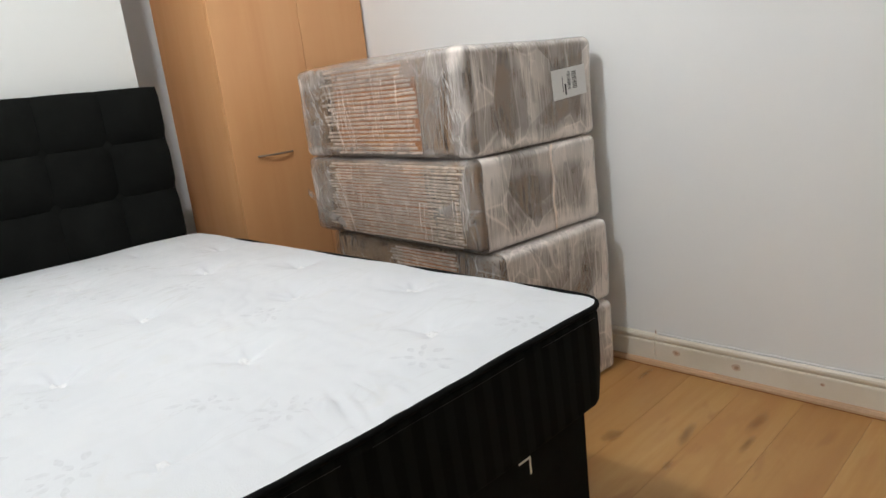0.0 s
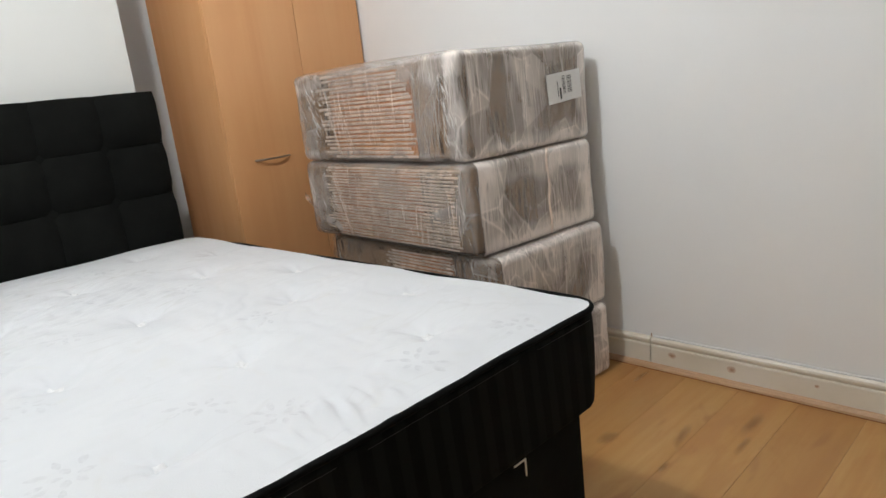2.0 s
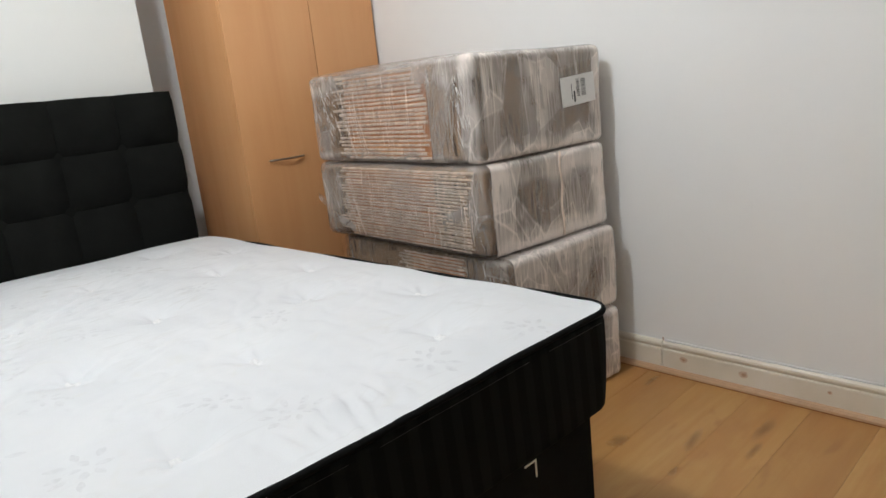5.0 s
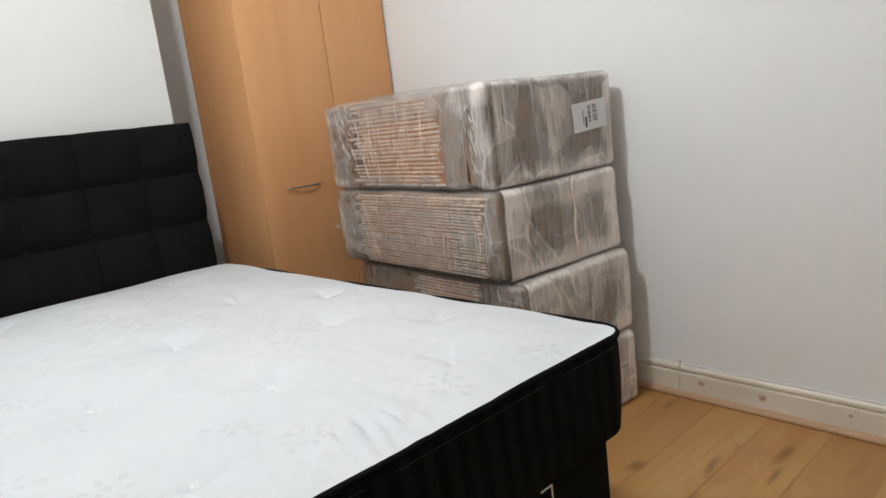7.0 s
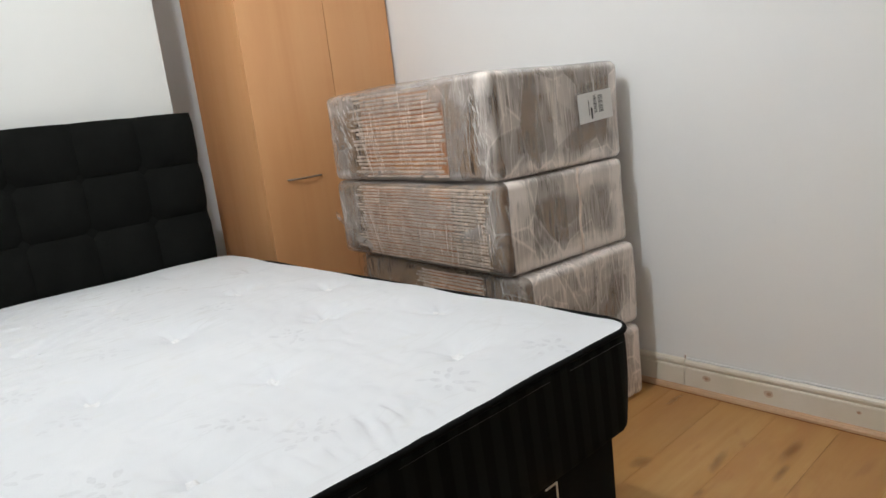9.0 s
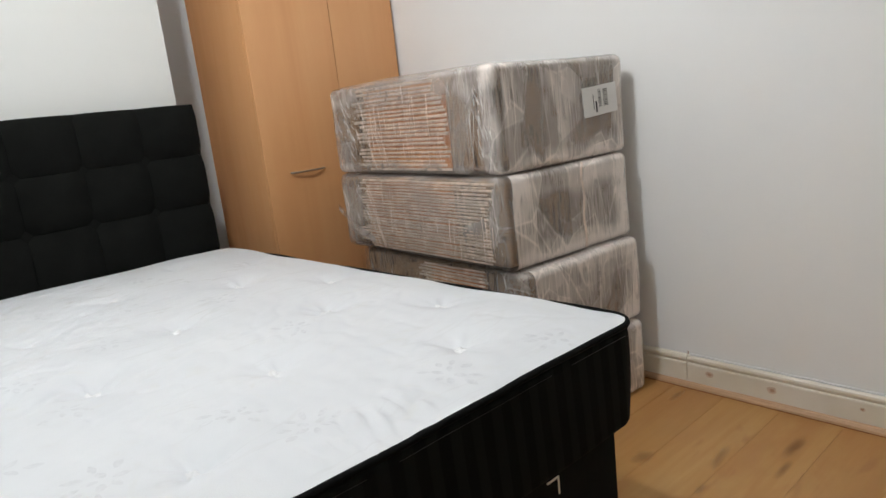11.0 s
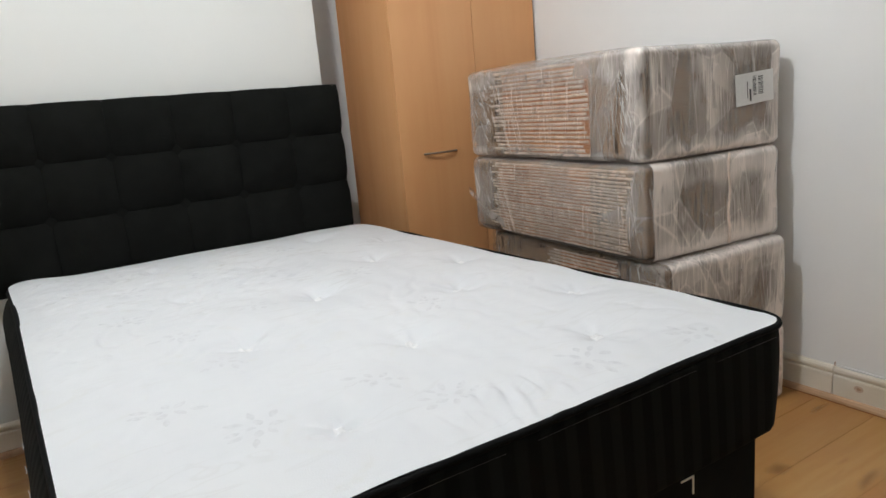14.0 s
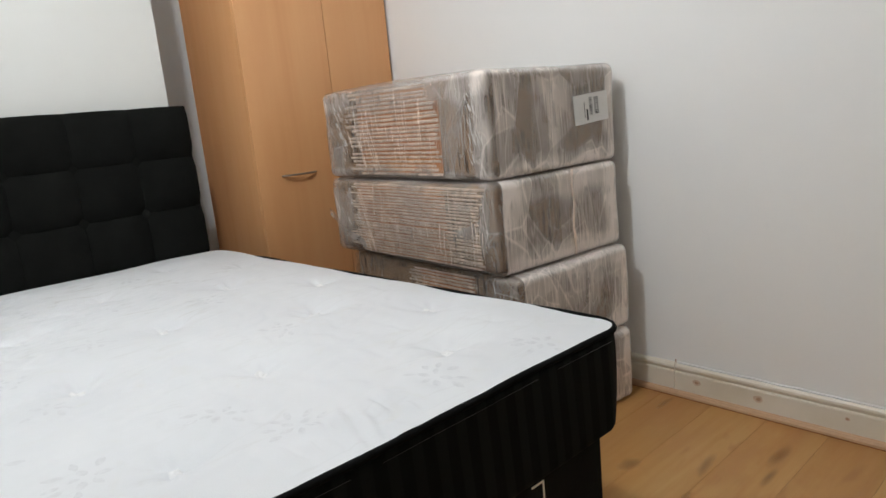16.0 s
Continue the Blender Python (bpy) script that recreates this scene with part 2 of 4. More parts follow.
def film(name, stretch, tint=(0.95, 0.855, 0.79), rough=0.11, floor=None):
    """Wrinkled stretch film: clear where it lies in one layer, whitish where it is folded or doubled (the mesh's own layers)."""
    n = Nodes(name, rough)
    out = n.t.nodes["Material Output"]
    v = n.coords(stretch, shift=True)
    folds = n.noise(v, 1.6, 5.0, 0.62, 0.7)
    crease = n.noise(v, 6.0, 4.0, 0.7, 1.5)
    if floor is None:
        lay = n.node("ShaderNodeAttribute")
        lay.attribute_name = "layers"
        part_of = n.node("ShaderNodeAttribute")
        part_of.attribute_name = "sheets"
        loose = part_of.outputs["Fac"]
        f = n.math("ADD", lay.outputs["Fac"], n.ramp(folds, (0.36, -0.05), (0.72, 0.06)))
        # sheets that overlap with straight edges, each with a crease where it ends
        for scale, turn, low, high in (((6.5, 6.5, 4.6), (9, 12, 20), -0.10, 0.12), ((9, 9, 4.0), (-14, -9, 50), -0.10, 0.10)):
            sv = n.coords(scale, turn, True)
            cell = n.node("ShaderNodeTexVoronoi", Scale=1.0, Randomness=1.0)
            n.link(sv, cell.inputs["Vector"])
            pick = n.node("ShaderNodeSeparateColor")
            n.link(cell.outputs["Color"], pick.inputs[0])
            sheet = n.math("ADD", n.math("MULTIPLY", pick.outputs[0], high - low), low)
            f = n.math("ADD", f, n.math("MULTIPLY", sheet, loose))
            rim = n.node("ShaderNodeTexVoronoi", Scale=1.0, Randomness=1.0)
            rim.feature = "DISTANCE_TO_EDGE"
            n.link(sv, rim.inputs["Vector"])
            some = n.ramp(pick.outputs[1], (0.45, 0.0), (0.55, 1.0))
            f = n.math("ADD", f, n.math("MULTIPLY", n.ramp(rim.outputs["Distance"], (0.0, 0.20), (0.03, 0.0)), n.math("MULTIPLY", some, loose)))
        slit = n.noise(n.coords((150, 150, 8), shift=True), 1.0, 2.0, 0.5, 0.2)
        spot = n.noise(n.coords((9, 9, 13), shift=True), 1.0, 2.0, 0.5, 0.3)
        f = n.math("SUBTRACT", f, n.math("MULTIPLY", n.math("MULTIPLY", n.ramp(slit, (0.50, 0.0), (0.56, 0.16)), n.ramp(spot, (0.48, 0.0), (0.56, 1.0))), loose))
        thin = n.noise(n.coords((130, 130, 5.5), (2, 2, 0), True), 1.0, 2.0, 0.5, 0.2)
        f = n.math("ADD", f, n.math("MULTIPLY", n.math("SUBTRACT", n.ramp(thin, (0.36, 0.05), (0.46, 0.1), (0.62, 0.1), (0.70, 0.24)), 0.1), loose))
        for size, reach, amount in ((1.6, 0.012, 0.20), (4.0, 0.02, 0.12)):
            line = n.noise(n.coords((stretch[0] * 0.5, stretch[1] * 0.5, stretch[2] * 0.3), (5 * size, 4 * size, 0), True), size, 1.0, 0.4, 0.15)
            f = n.math("ADD", f, n.math("MULTIPLY", n.ramp(line, (0.5 - reach, 0.0), (0.5, amount), (0.5 + reach, 0.0)), loose))
        f = n.math("MAXIMUM", n.math("MINIMUM", f, 0.93), 0.02)
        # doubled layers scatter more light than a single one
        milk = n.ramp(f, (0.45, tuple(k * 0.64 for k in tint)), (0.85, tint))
    else:
        milk = n.ramp(folds, (0.35, tuple(k * 0.9 for k in tint)), (0.7, tint))
        f = n.ramp(folds, (0.3, floor), (0.7, min(0.95, floor + 0.4)))
    clear = n.node("ShaderNodeBsdfTransparent")
    mixer = n.node("ShaderNodeMixShader")
    n.color(milk)
    n.bump(n.mix(0.6, folds, crease), 1.0, 0.005)
    n.b.inputs["Coat Weight"].default_value = 0.7
    n.b.inputs["Coat Roughness"].default_value = 0.06
    n.link(f, mixer.inputs[0])
    n.link(clear.outputs[0], mixer.inputs[1])
    n.link(n.b.outputs[0], mixer.inputs[2])
    n.link(mixer.outputs[0], out.inputs["Surface"])
    return n.m


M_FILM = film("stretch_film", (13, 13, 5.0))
M_FLAP = film("stretch_film_flap", (5, 5, 5), floor=0.15)
M_FOLD = film("stretch_film_fold", (4, 4, 4), (0.90, 0.87, 0.84), 0.2, 0.04)
M_RIBBON = film("stretch_film_ribbon", (16, 16, 16), (0.96, 0.76, 0.61), 0.3, 0.46)
M_STRAND = film("stretch_film_rope", (6, 6, 6), (0.97, 0.80, 0.68), 0.3, 0.6)


# ---- mesh helpers ----
def part(name, bm, material, parent=None, label="", smooth=None):
    me = bpy.data.meshes.new(name)
    bmesh.ops.recalc_face_normals(bm, faces=bm.faces)
    bm.to_mesh(me)
    bm.free()
    if smooth is not None:
        me.polygons.foreach_set("use_smooth", [True] * len(me.polygons))
        me.set_sharp_from_angle(angle=radians(smooth))
    me.materials.append(material)
    ob = new(name, me)
    ob.parent = parent
    if label:
        ob["label"] = label
    return ob


def thing(name, place, label, category, group="", turn=0.0):
    ob = new(name)
    ob.matrix_basis = pose(*place, 0, 0, turn)
    return tagged(ob, label, category, group)


def block(x0, x1, y0, y1, z0, z1, bevel=0.0, seg=2):
    bm = bmesh.new()
    bmesh.ops.create_cube(bm, size=1)
    for v in bm.verts:
        v.co = Vector(((x0 + x1) / 2 + v.co.x * (x1 - x0), (y0 + y1) / 2 + v.co.y * (y1 - y0), (z0 + z1) / 2 + v.co.z * (z1 - z0)))
    if bevel:
        bmesh.ops.bevel(bm, geom=bm.edges[:], offset=bevel, segments=seg, profile=0.7, affect="EDGES")
    return bm


def stops(a, b, n, r, k=4):
    """Grid lines from a to b, closer at the rounded ends."""
    edge = [r * (1 - math.cos(math.pi / 2 * i / k)) for i in range(k)]
    inner = [a + r + (b - a - 2 * r) * i / n for i in range(n + 1)]
    return [a + e for e in edge] + inner + [b - e for e in reversed(edge)]


def shell(xs, ys, zs, r, shape=None):
    """A closed box of grid faces with rounded edges; shape moves each point."""
    lo, hi = Vector((xs[0], ys[0], zs[0])), Vector((xs[-1], ys[-1], zs[-1]))
    bm, seen = bmesh.new(), {}

    def at(i, j, k):
        if (i, j, k) not in seen:
            p = Vector((xs[i], ys[j], zs[k]))
            q = Vector([min(max(c, a + r), b - r) for c, a, b in zip(p, lo, hi)])
            d = p - q
            if d.length > 1e-9:
                p = q + d.normalized() * r if sum(abs(c) > 1e-9 for c in d) > 1 else p
            if shape:
                p = shape(p)
            seen[i, j, k] = bm.verts.new(p)
        return seen[i, j, k]

    a, b, c = len(xs) - 1, len(ys) - 1, len(zs) - 1
    for i in range(a):
        for j in range(b):
            for k in (0, c):
                bm.faces.new((at(i, j, k), at(i + 1, j, k), at(i + 1, j + 1, k), at(i, j + 1, k)))
        for k in range(c):
            for j in (0, b):
                bm.faces.new((at(i, j, k), at(i + 1, j, k), at(i + 1, j, k + 1), at(i, j, k + 1)))
    for j in range(b):
        for k in range(c):
            for i in (0, a):
                bm.faces.new((at(i, j, k), at(i, j + 1, k), at(i, j + 1, k + 1), at(i, j, k + 1)))
    return bm


def tube(points, r, sides=8, closed=False, bm=None):
    bm = bm or bmesh.new()
    n, rings = len(points), []
    pts = [Vector(p) for p in points]
    for i, p in enumerate(pts):
        if closed:
            d = pts[(i + 1) % n] - pts[i - 1]
        else:
            d = pts[min(i + 1, n - 1)] - pts[max(i - 1, 0)]
        d.normalize()
        up = Vector((0, 0, 1)) if abs(d.z) < 0.9 else Vector((1, 0, 0))
        u = d.cross(up).normalized()
        w = u.cross(d)
        rings.append([bm.verts.new(p + r * (u * math.cos(2 * math.pi * s / sides) + w * math.sin(2 * math.pi * s / sides))) for s in range(sides)])
    for i in range(n if closed else n - 1):
        a, b = rings[i], rings[(i + 1) % n]
        for s in range(sides):
            bm.faces.new((a[s], a[(s + 1) % sides], b[(s + 1) % sides], b[s]))
    if not closed:
        bm.faces.new(rings[0])
        bm.faces.new(rings[-1])
    return bm


def disc(r, h, sides=14):
    bm = bmesh.new()
    bmesh.ops.create_cone(bm, cap_ends=True, segments=sides, radius1=r, radius2=r * 0.7, depth=h)
    return bm


def structure(name, bm, material, label, category):
    return tagged(part(name, bm, material), label, category, kind="structure")


# ---- room ----
WALL_Y, HEAD_X, ALCOVE_X, NOOK_Y = 0.964, -1.97, -2.54, -0.062
WEST = -2.66
EAST, SOUTH, TOP = 2.2, -2.5, 2.75
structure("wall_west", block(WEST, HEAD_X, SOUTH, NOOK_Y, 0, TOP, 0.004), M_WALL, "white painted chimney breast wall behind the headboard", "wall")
structure("wall_alcove", block(WEST, ALCOVE_X, NOOK_Y + 0.001, WALL_Y, 0, TOP), M_WALL_LIT, "white painted back wall of the alcove behind the wardrobe", "wall")
structure("wall_north", block(WEST, EAST + 0.1, WALL_Y + 0.001, WALL_Y + 0.12, 0, TOP), M_WALL_LIT, "plain white painted wall beside the wrapped cartons", "wall")
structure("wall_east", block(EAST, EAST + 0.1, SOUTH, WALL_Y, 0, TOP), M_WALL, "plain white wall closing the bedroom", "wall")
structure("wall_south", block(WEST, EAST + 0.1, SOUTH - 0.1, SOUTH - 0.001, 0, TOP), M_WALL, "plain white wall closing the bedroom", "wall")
structure("ceiling", block(WEST, EAST + 0.1, SOUTH - 0.1, WALL_Y + 0.12, TOP + 0.001, TOP + 0.1), M_CEIL, "plain white painted bedroom ceiling", "ceiling")


def profile_run(points, outline, close=True):
    """Sweeps an outline (out from the wall, up) along a straight run on the wall."""
    bm = bmesh.new()
    (a, b, out) = points
    rows = [[bm.verts.new(Vector(p) + Vector(out) * o + Vector((0, 0, h))) for o, h in outline] for p in (a, b)]
    k = len(outline)
    for i in range(k):
        bm.faces.new((rows[0][i], rows[0][(i + 1) % k], rows[1][(i + 1) % k], rows[1][i]))
    bm.faces.new(rows[0])
    bm.faces.new(rows[1])
    return bm


SKIRT = ((0, 0), (0.015, 0), (0.015, 0.084), (0.0135, 0.088), (0.0085, 0.090), (0.0085, 0.094), (0.0135, 0.097), (0.0150, 0.103), (0.0135, 0.110), (0.008, 0.116), (0, 0.118))
QUAD = ((0.0155, 0.0), (0.030, 0.0), (0.029, 0.010), (0.024, 0.018), (0.0155, 0.021))
board = structure("baseboard_north", profile_run(((-0.381, WALL_Y, 0), (EAST, WALL_Y, 0), (0, -1, 0)), SKIRT), M_SKIRT, "chipped cream painted skirting board with knots showing through", "skirting board")
structure("baseboard_corner", profile_run(((-1.8, WALL_Y, 0), (-0.384, WALL_Y, 0), (0, -1, 0)), SKIRT), M_SKIRT, "cream painted skirting board piece ending at an open joint", "skirting board")
structure("baseboard_west", profile_run(((HEAD_X, SOUTH, 0), (HEAD_X, NOOK_Y, 0), (1, 0, 0)), SKIRT), M_SKIRT, "cream painted skirting board under the headboard wall", "skirting board")
bead = structure("trim_north", profile_run(((-1.8, WALL_Y, 0), (EAST, WALL_Y, 0), (0, -1, 0)), QUAD), M_BEAD, "brown wood-effect beading along the skirting board", "trim")
structure("trim_west", profile_run(((HEAD_X, SOUTH, 0), (HEAD_X, NOOK_Y, 0), (1, 0, 0)), QUAD), M_BEAD, "brown wood-effect beading along the skirting board", "trim")


# dark red-brown tube drawn as the shade in the gap under the beading
gap_run = [(-0.70 + k * 0.02, WALL_Y - 0.0305 + 0.0007 * noise.noise(Vector((k * 0.9, 0, 0))), 0.0012) for k in range(146)]
part("dirt_line", tube(gap_run, 0.0013, 5), M_GAP_SHADE, bead, "painted shade of the gap between beading and floor")

for kx, kz, kr in ((-0.30, 0.063, 0.011), (-0.09, 0.058, 0.012), (0.17, 0.064, 0.006)):
    for r, out, m in ((kr, 0.0153, M_KNOT), (kr * 0.5, 0.0156, M_KNOT_CORE)):
        bm = bmesh.new()
        bmesh.ops.create_circle(bm, cap_ends=True, segments=16, radius=r)
        for v in bm.verts:
            k = 1 + 0.35 * noise.noise(v.co * 90 + Vector((kx, 0, 0)))
            v.co = Vector((kx + v.co.x * 1.25 * k, WALL_Y - out, kz + v.co.y * k))
        part("knot", bm, m, board, "brown knot bleeding through the paint")


caulk = []
for k in range(170):
    cx = -0.375 + k * 0.015
    caulk.append((cx, WALL_Y - 0.0035 + 0.0012 * noise.noise(Vector((cx * 30, 0, 0))), 0.1185 + 0.003 * noise.noise(Vector((cx * 14, 5, 0)))))
part("caulk_bead", tube(caulk, 0.0042, 6), M_CAULK, board, "uneven white caulk bead", smooth=180)
part("joint_crack", block(-0.3845, -0.3815, WALL_Y - 0.003, WALL_Y - 0.0005, 0.117, 0.130, 0.0006), M_KNOT_CORE, board, "dark crack above the joint")


# ---- divan base ----
def make_divan():
    x0, x1, y0, y1, top = -1.93, -0.026, -1.338, -0.020, 0.375
    d = thing("divan_base", (0, 0, 0), "black fabric divan base with a cream tag on its foot end", "bed base")
    bm = block(x0, x1, y0, y1, 0.045, top, 0.012, 3)
    for v in bm.verts:
        # the side towards the window runs in towards the foot end
        if v.co.y < (y0 + y1) / 2:
            v.co.y += 0.049 * (v.co.x - x0)
    part("body", bm, M_BLACK, d, smooth=40)
    for x in (x0 + 0.1, x1 - 0.1):
        for y in (y0 + 0.2, y1 - 0.1):
            bm = disc(0.025, 0.045)
            bmesh.ops.translate(bm, verts=bm.verts, vec=(x, y, 0.0225))
            part("foot", bm, M_INK, d)
    t = part("corner_tag", block(x1 + 0.001, x1 + 0.003, -0.257, -0.221, 0.3475, 0.351), M_TAPE, d, "cream piped corner tag")
    part("tag_edge", block(x1 + 0.001, x1 + 0.003, -0.2245, -0.221, 0.312, 0.347), M_TAPE, t)
    return d


make_divan()

# ---- mattress ----
MX0, MX1, MY0, MY1, MTOP, MLOW, MR, SKEW = -1.885, 0.0, -1.285, 0.008, 0.601, 0.376, 0.062, 0.02
TUFTS = [(x, y) for y, first in ((-0.095, -0.47), (-0.28, -0.215), (-0.58, -0.45), (-0.86, -0.2)) for x in (first, first - 0.495, first - 0.99, first - 1.485) if x > -1.82]
TUFTS = [(x, y - SKEW * (x - MX0)) for x, y in TUFTS]


def ease(x):
    x = min(max(x, 0.0), 1.0)
    return x * x * (3 - 2 * x)


def top_height(x, y):
    """The quilted top of the mattress: crown, rolled rim, dimples and creases."""
    rim = min(x - MX0, MX1 - x, y - MY0, MY1 - y)
    h = 0.010 * ease(rim / 0.14) + 0.002
    for tx, ty in TUFTS:
        d2 = (x - tx) ** 2 + (y - ty) ** 2
        if d2 < 0.09:
            a = math.atan2(y - ty, x - tx)
            h -= 0.006 * math.exp(-d2 / 0.0007) + 0.020 * math.exp(-d2 / 0.0040) * (1 + 0.22 * math.sin(3 * a + tx * 9) + 0.12 * math.sin(7 * a + ty * 15))
    h += 0.013 * math.exp(-((y - MY0 - 0.06) / 0.10) ** 2 - ((x - MX0) / 0.22) ** 2)
    crush = math.exp(-((x + 0.075) / 0.06) ** 2 - ((y + 0.66) / 0.13) ** 2)
    h += 0.022 * crush * (abs(noise.noise(Vector((x * 14 - y * 12, y * 30 + x * 9, 1.5)))) - 0.15)
    p = Vector((x, y, 0))
    h += 0.013 * ease((-0.85 - x) / 0.4) * ease((-0.35 - y) / 0.3) * (abs(noise.noise(Vector((x * 34 + y * 5, y * 9, 3.0)))) - 0.2) * ease(rim / 0.1)
    h += 0.005 * noise.noise(p * 5.0) + 0.0012 * noise.noise(Vector((x * 9 + 3 * y, y * 24, 2.0))) * ease(rim / 0.1)
    h += 0.0022 * abs(noise.noise(Vector((x * 26, y * 11 + x * 6, 5.0)))) * ease(rim / 0.08)
    fold = noise.noise(Vector((x * 3.5 - y * 5, x * 9 + y * 7, 8.0)))
    h -= (0.0018 + 0.0024 * ease((-0.4 - y) / 0.4)) * math.exp(-(fold / 0.05) ** 2) * ease((noise.noise(p * 2.3 + Vector((4, 0, 0))) + 0.25) * 2) * ease(rim / 0.1)
    return MTOP + h


GRID_X, GRID_Y = 250, 180


def drape(x, y):
    """The height of the ticking's own mesh under a point."""
    u, v = (x - MX0) / (MX1 - MX0) * GRID_X, (y - MY0) / (MY1 - MY0) * GRID_Y
    i, j = int(u), int(v)
    a, b = u - i, v - j

    def corner(p, q):
        return top_height(MX0 + (MX1 - MX0) * p / GRID_X, MY0 + (MY1 - MY0) * q / GRID_Y)

    return (corner(i, j) * (1 - a) + corner(i + 1, j) * a) * (1 - b) + (corner(i, j + 1) * (1 - a) + corner(i + 1, j + 1) * a) * b


def corner_round(x, y, r=MR):
    """Pulls the corners of the mattress plan round."""
    cx, cy = min(max(x, MX0 + r), MX1 - r), min(max(y, MY0 + r), MY1 - r)
    dx, dy = x - cx, y - cy
    if dx and dy:
        k = max(abs(dx), abs(dy)) / math.hypot(dx, dy)
        return cx + dx * k, cy + dy * k
    return x, y


def skew(x, y, z):
    """The mattress lies a little askew on its base."""
    v = (MY1 - y) / (MY1 - MY0)
    flare = 0.009 * math.exp(-((x - MX0) / 0.3) ** 2) * ease((v - 0.7) / 0.3)
    return x, y + (SKEW + 0.018 * v) * (x - MX0) - flare, z


def rim_path(inset, z, step=0.03, wave=0.0):
    pts = []
    r = MR - inset
    for cx, cy, a0 in ((MX1 - MR, MY1 - MR, 0), (MX0 + MR, MY1 - MR, 90), (MX0 + MR, MY0 + MR, 180), (MX1 - MR, MY0 + MR, 270)):
        for k in range(9):
            a = radians(a0 + k * 90 / 8)
            pts.append((cx + r * math.cos(a), cy + r * math.sin(a)))
    out = []
    for i, (ax, ay) in enumerate(pts):
        bx, by = pts[(i + 1) % len(pts)]
        n = max(1, int(math.hypot(bx - ax, by - ay) / step))
        for k in range(n):
            x, y = ax + (bx - ax) * k / n, ay + (by - ay) * k / n
            out.append(skew(x, y, z + wave * noise.noise(Vector((x * 5, y * 5, z * 9)))))
    return out


FLOWERS = [(-0.43, -1.07), (-0.25, -0.965), (-1.07, -1.06), (-0.83, -0.97), (-0.10, -0.42), (-0.14, -0.68), (-1.42, -0.78), (-1.24, -0.62), (-1.62, -1.05), (-1.5, -1.14), (-0.62, -0.42), (-0.30, -0.74), (-1.05, -0.42), (-1.62, -0.45), (-0.95, -0.75), (-0.06, -0.16), (-1.74, -1.16), (-1.66, -0.93), (-1.38, -1.0), (-0.60, -0.93)]
FLOWERS = [(x, y - SKEW * (x - MX0)) for x, y in FLOWERS]


def flower(fx, fy, i):
    """A flower of flat petals with a fan of leaves, lying on the ticking."""
    rng = random.Random(50 + i)
    bm = bmesh.new()

    def blade(px, py, a, length, width):
        rows = []
        for k in range(7):
            t = k / 6
            w = width * math.sin(math.pi * min(max(t, 0.05), 0.96)) ** 0.7
            row = []
            for side in (-1, 1):
                x = px + math.cos(a) * length * t - math.sin(a) * w * side
                y = py + math.sin(a) * length * t + math.cos(a) * w * side
                row.append(bm.verts.new(skew(x, y, drape(x, y) + 0.0004)))
            rows.append(row)
        for k in range(6):
            bm.faces.new((rows[k][0], rows[k][1], rows[k + 1][1], rows[k + 1][0]))

    turn = rng.uniform(0, 6)
    for ring, n, reach in ((0.010, 5, 0.024), (0.036, 6, 0.028)):
        for k in range(n):
            if ring > 0.02 and rng.random() < 0.3:
                continue
            a = turn + ring * 30 + k * (math.tau if ring < 0.02 else 3.9) / n + rng.uniform(-0.15, 0.15)
            blade(fx + ring * math.cos(a), fy + ring * math.sin(a), a + rng.uniform(-0.3, 0.3), reach * rng.uniform(0.8, 1.2), rng.uniform(0.0055, 0.008))
    return bm


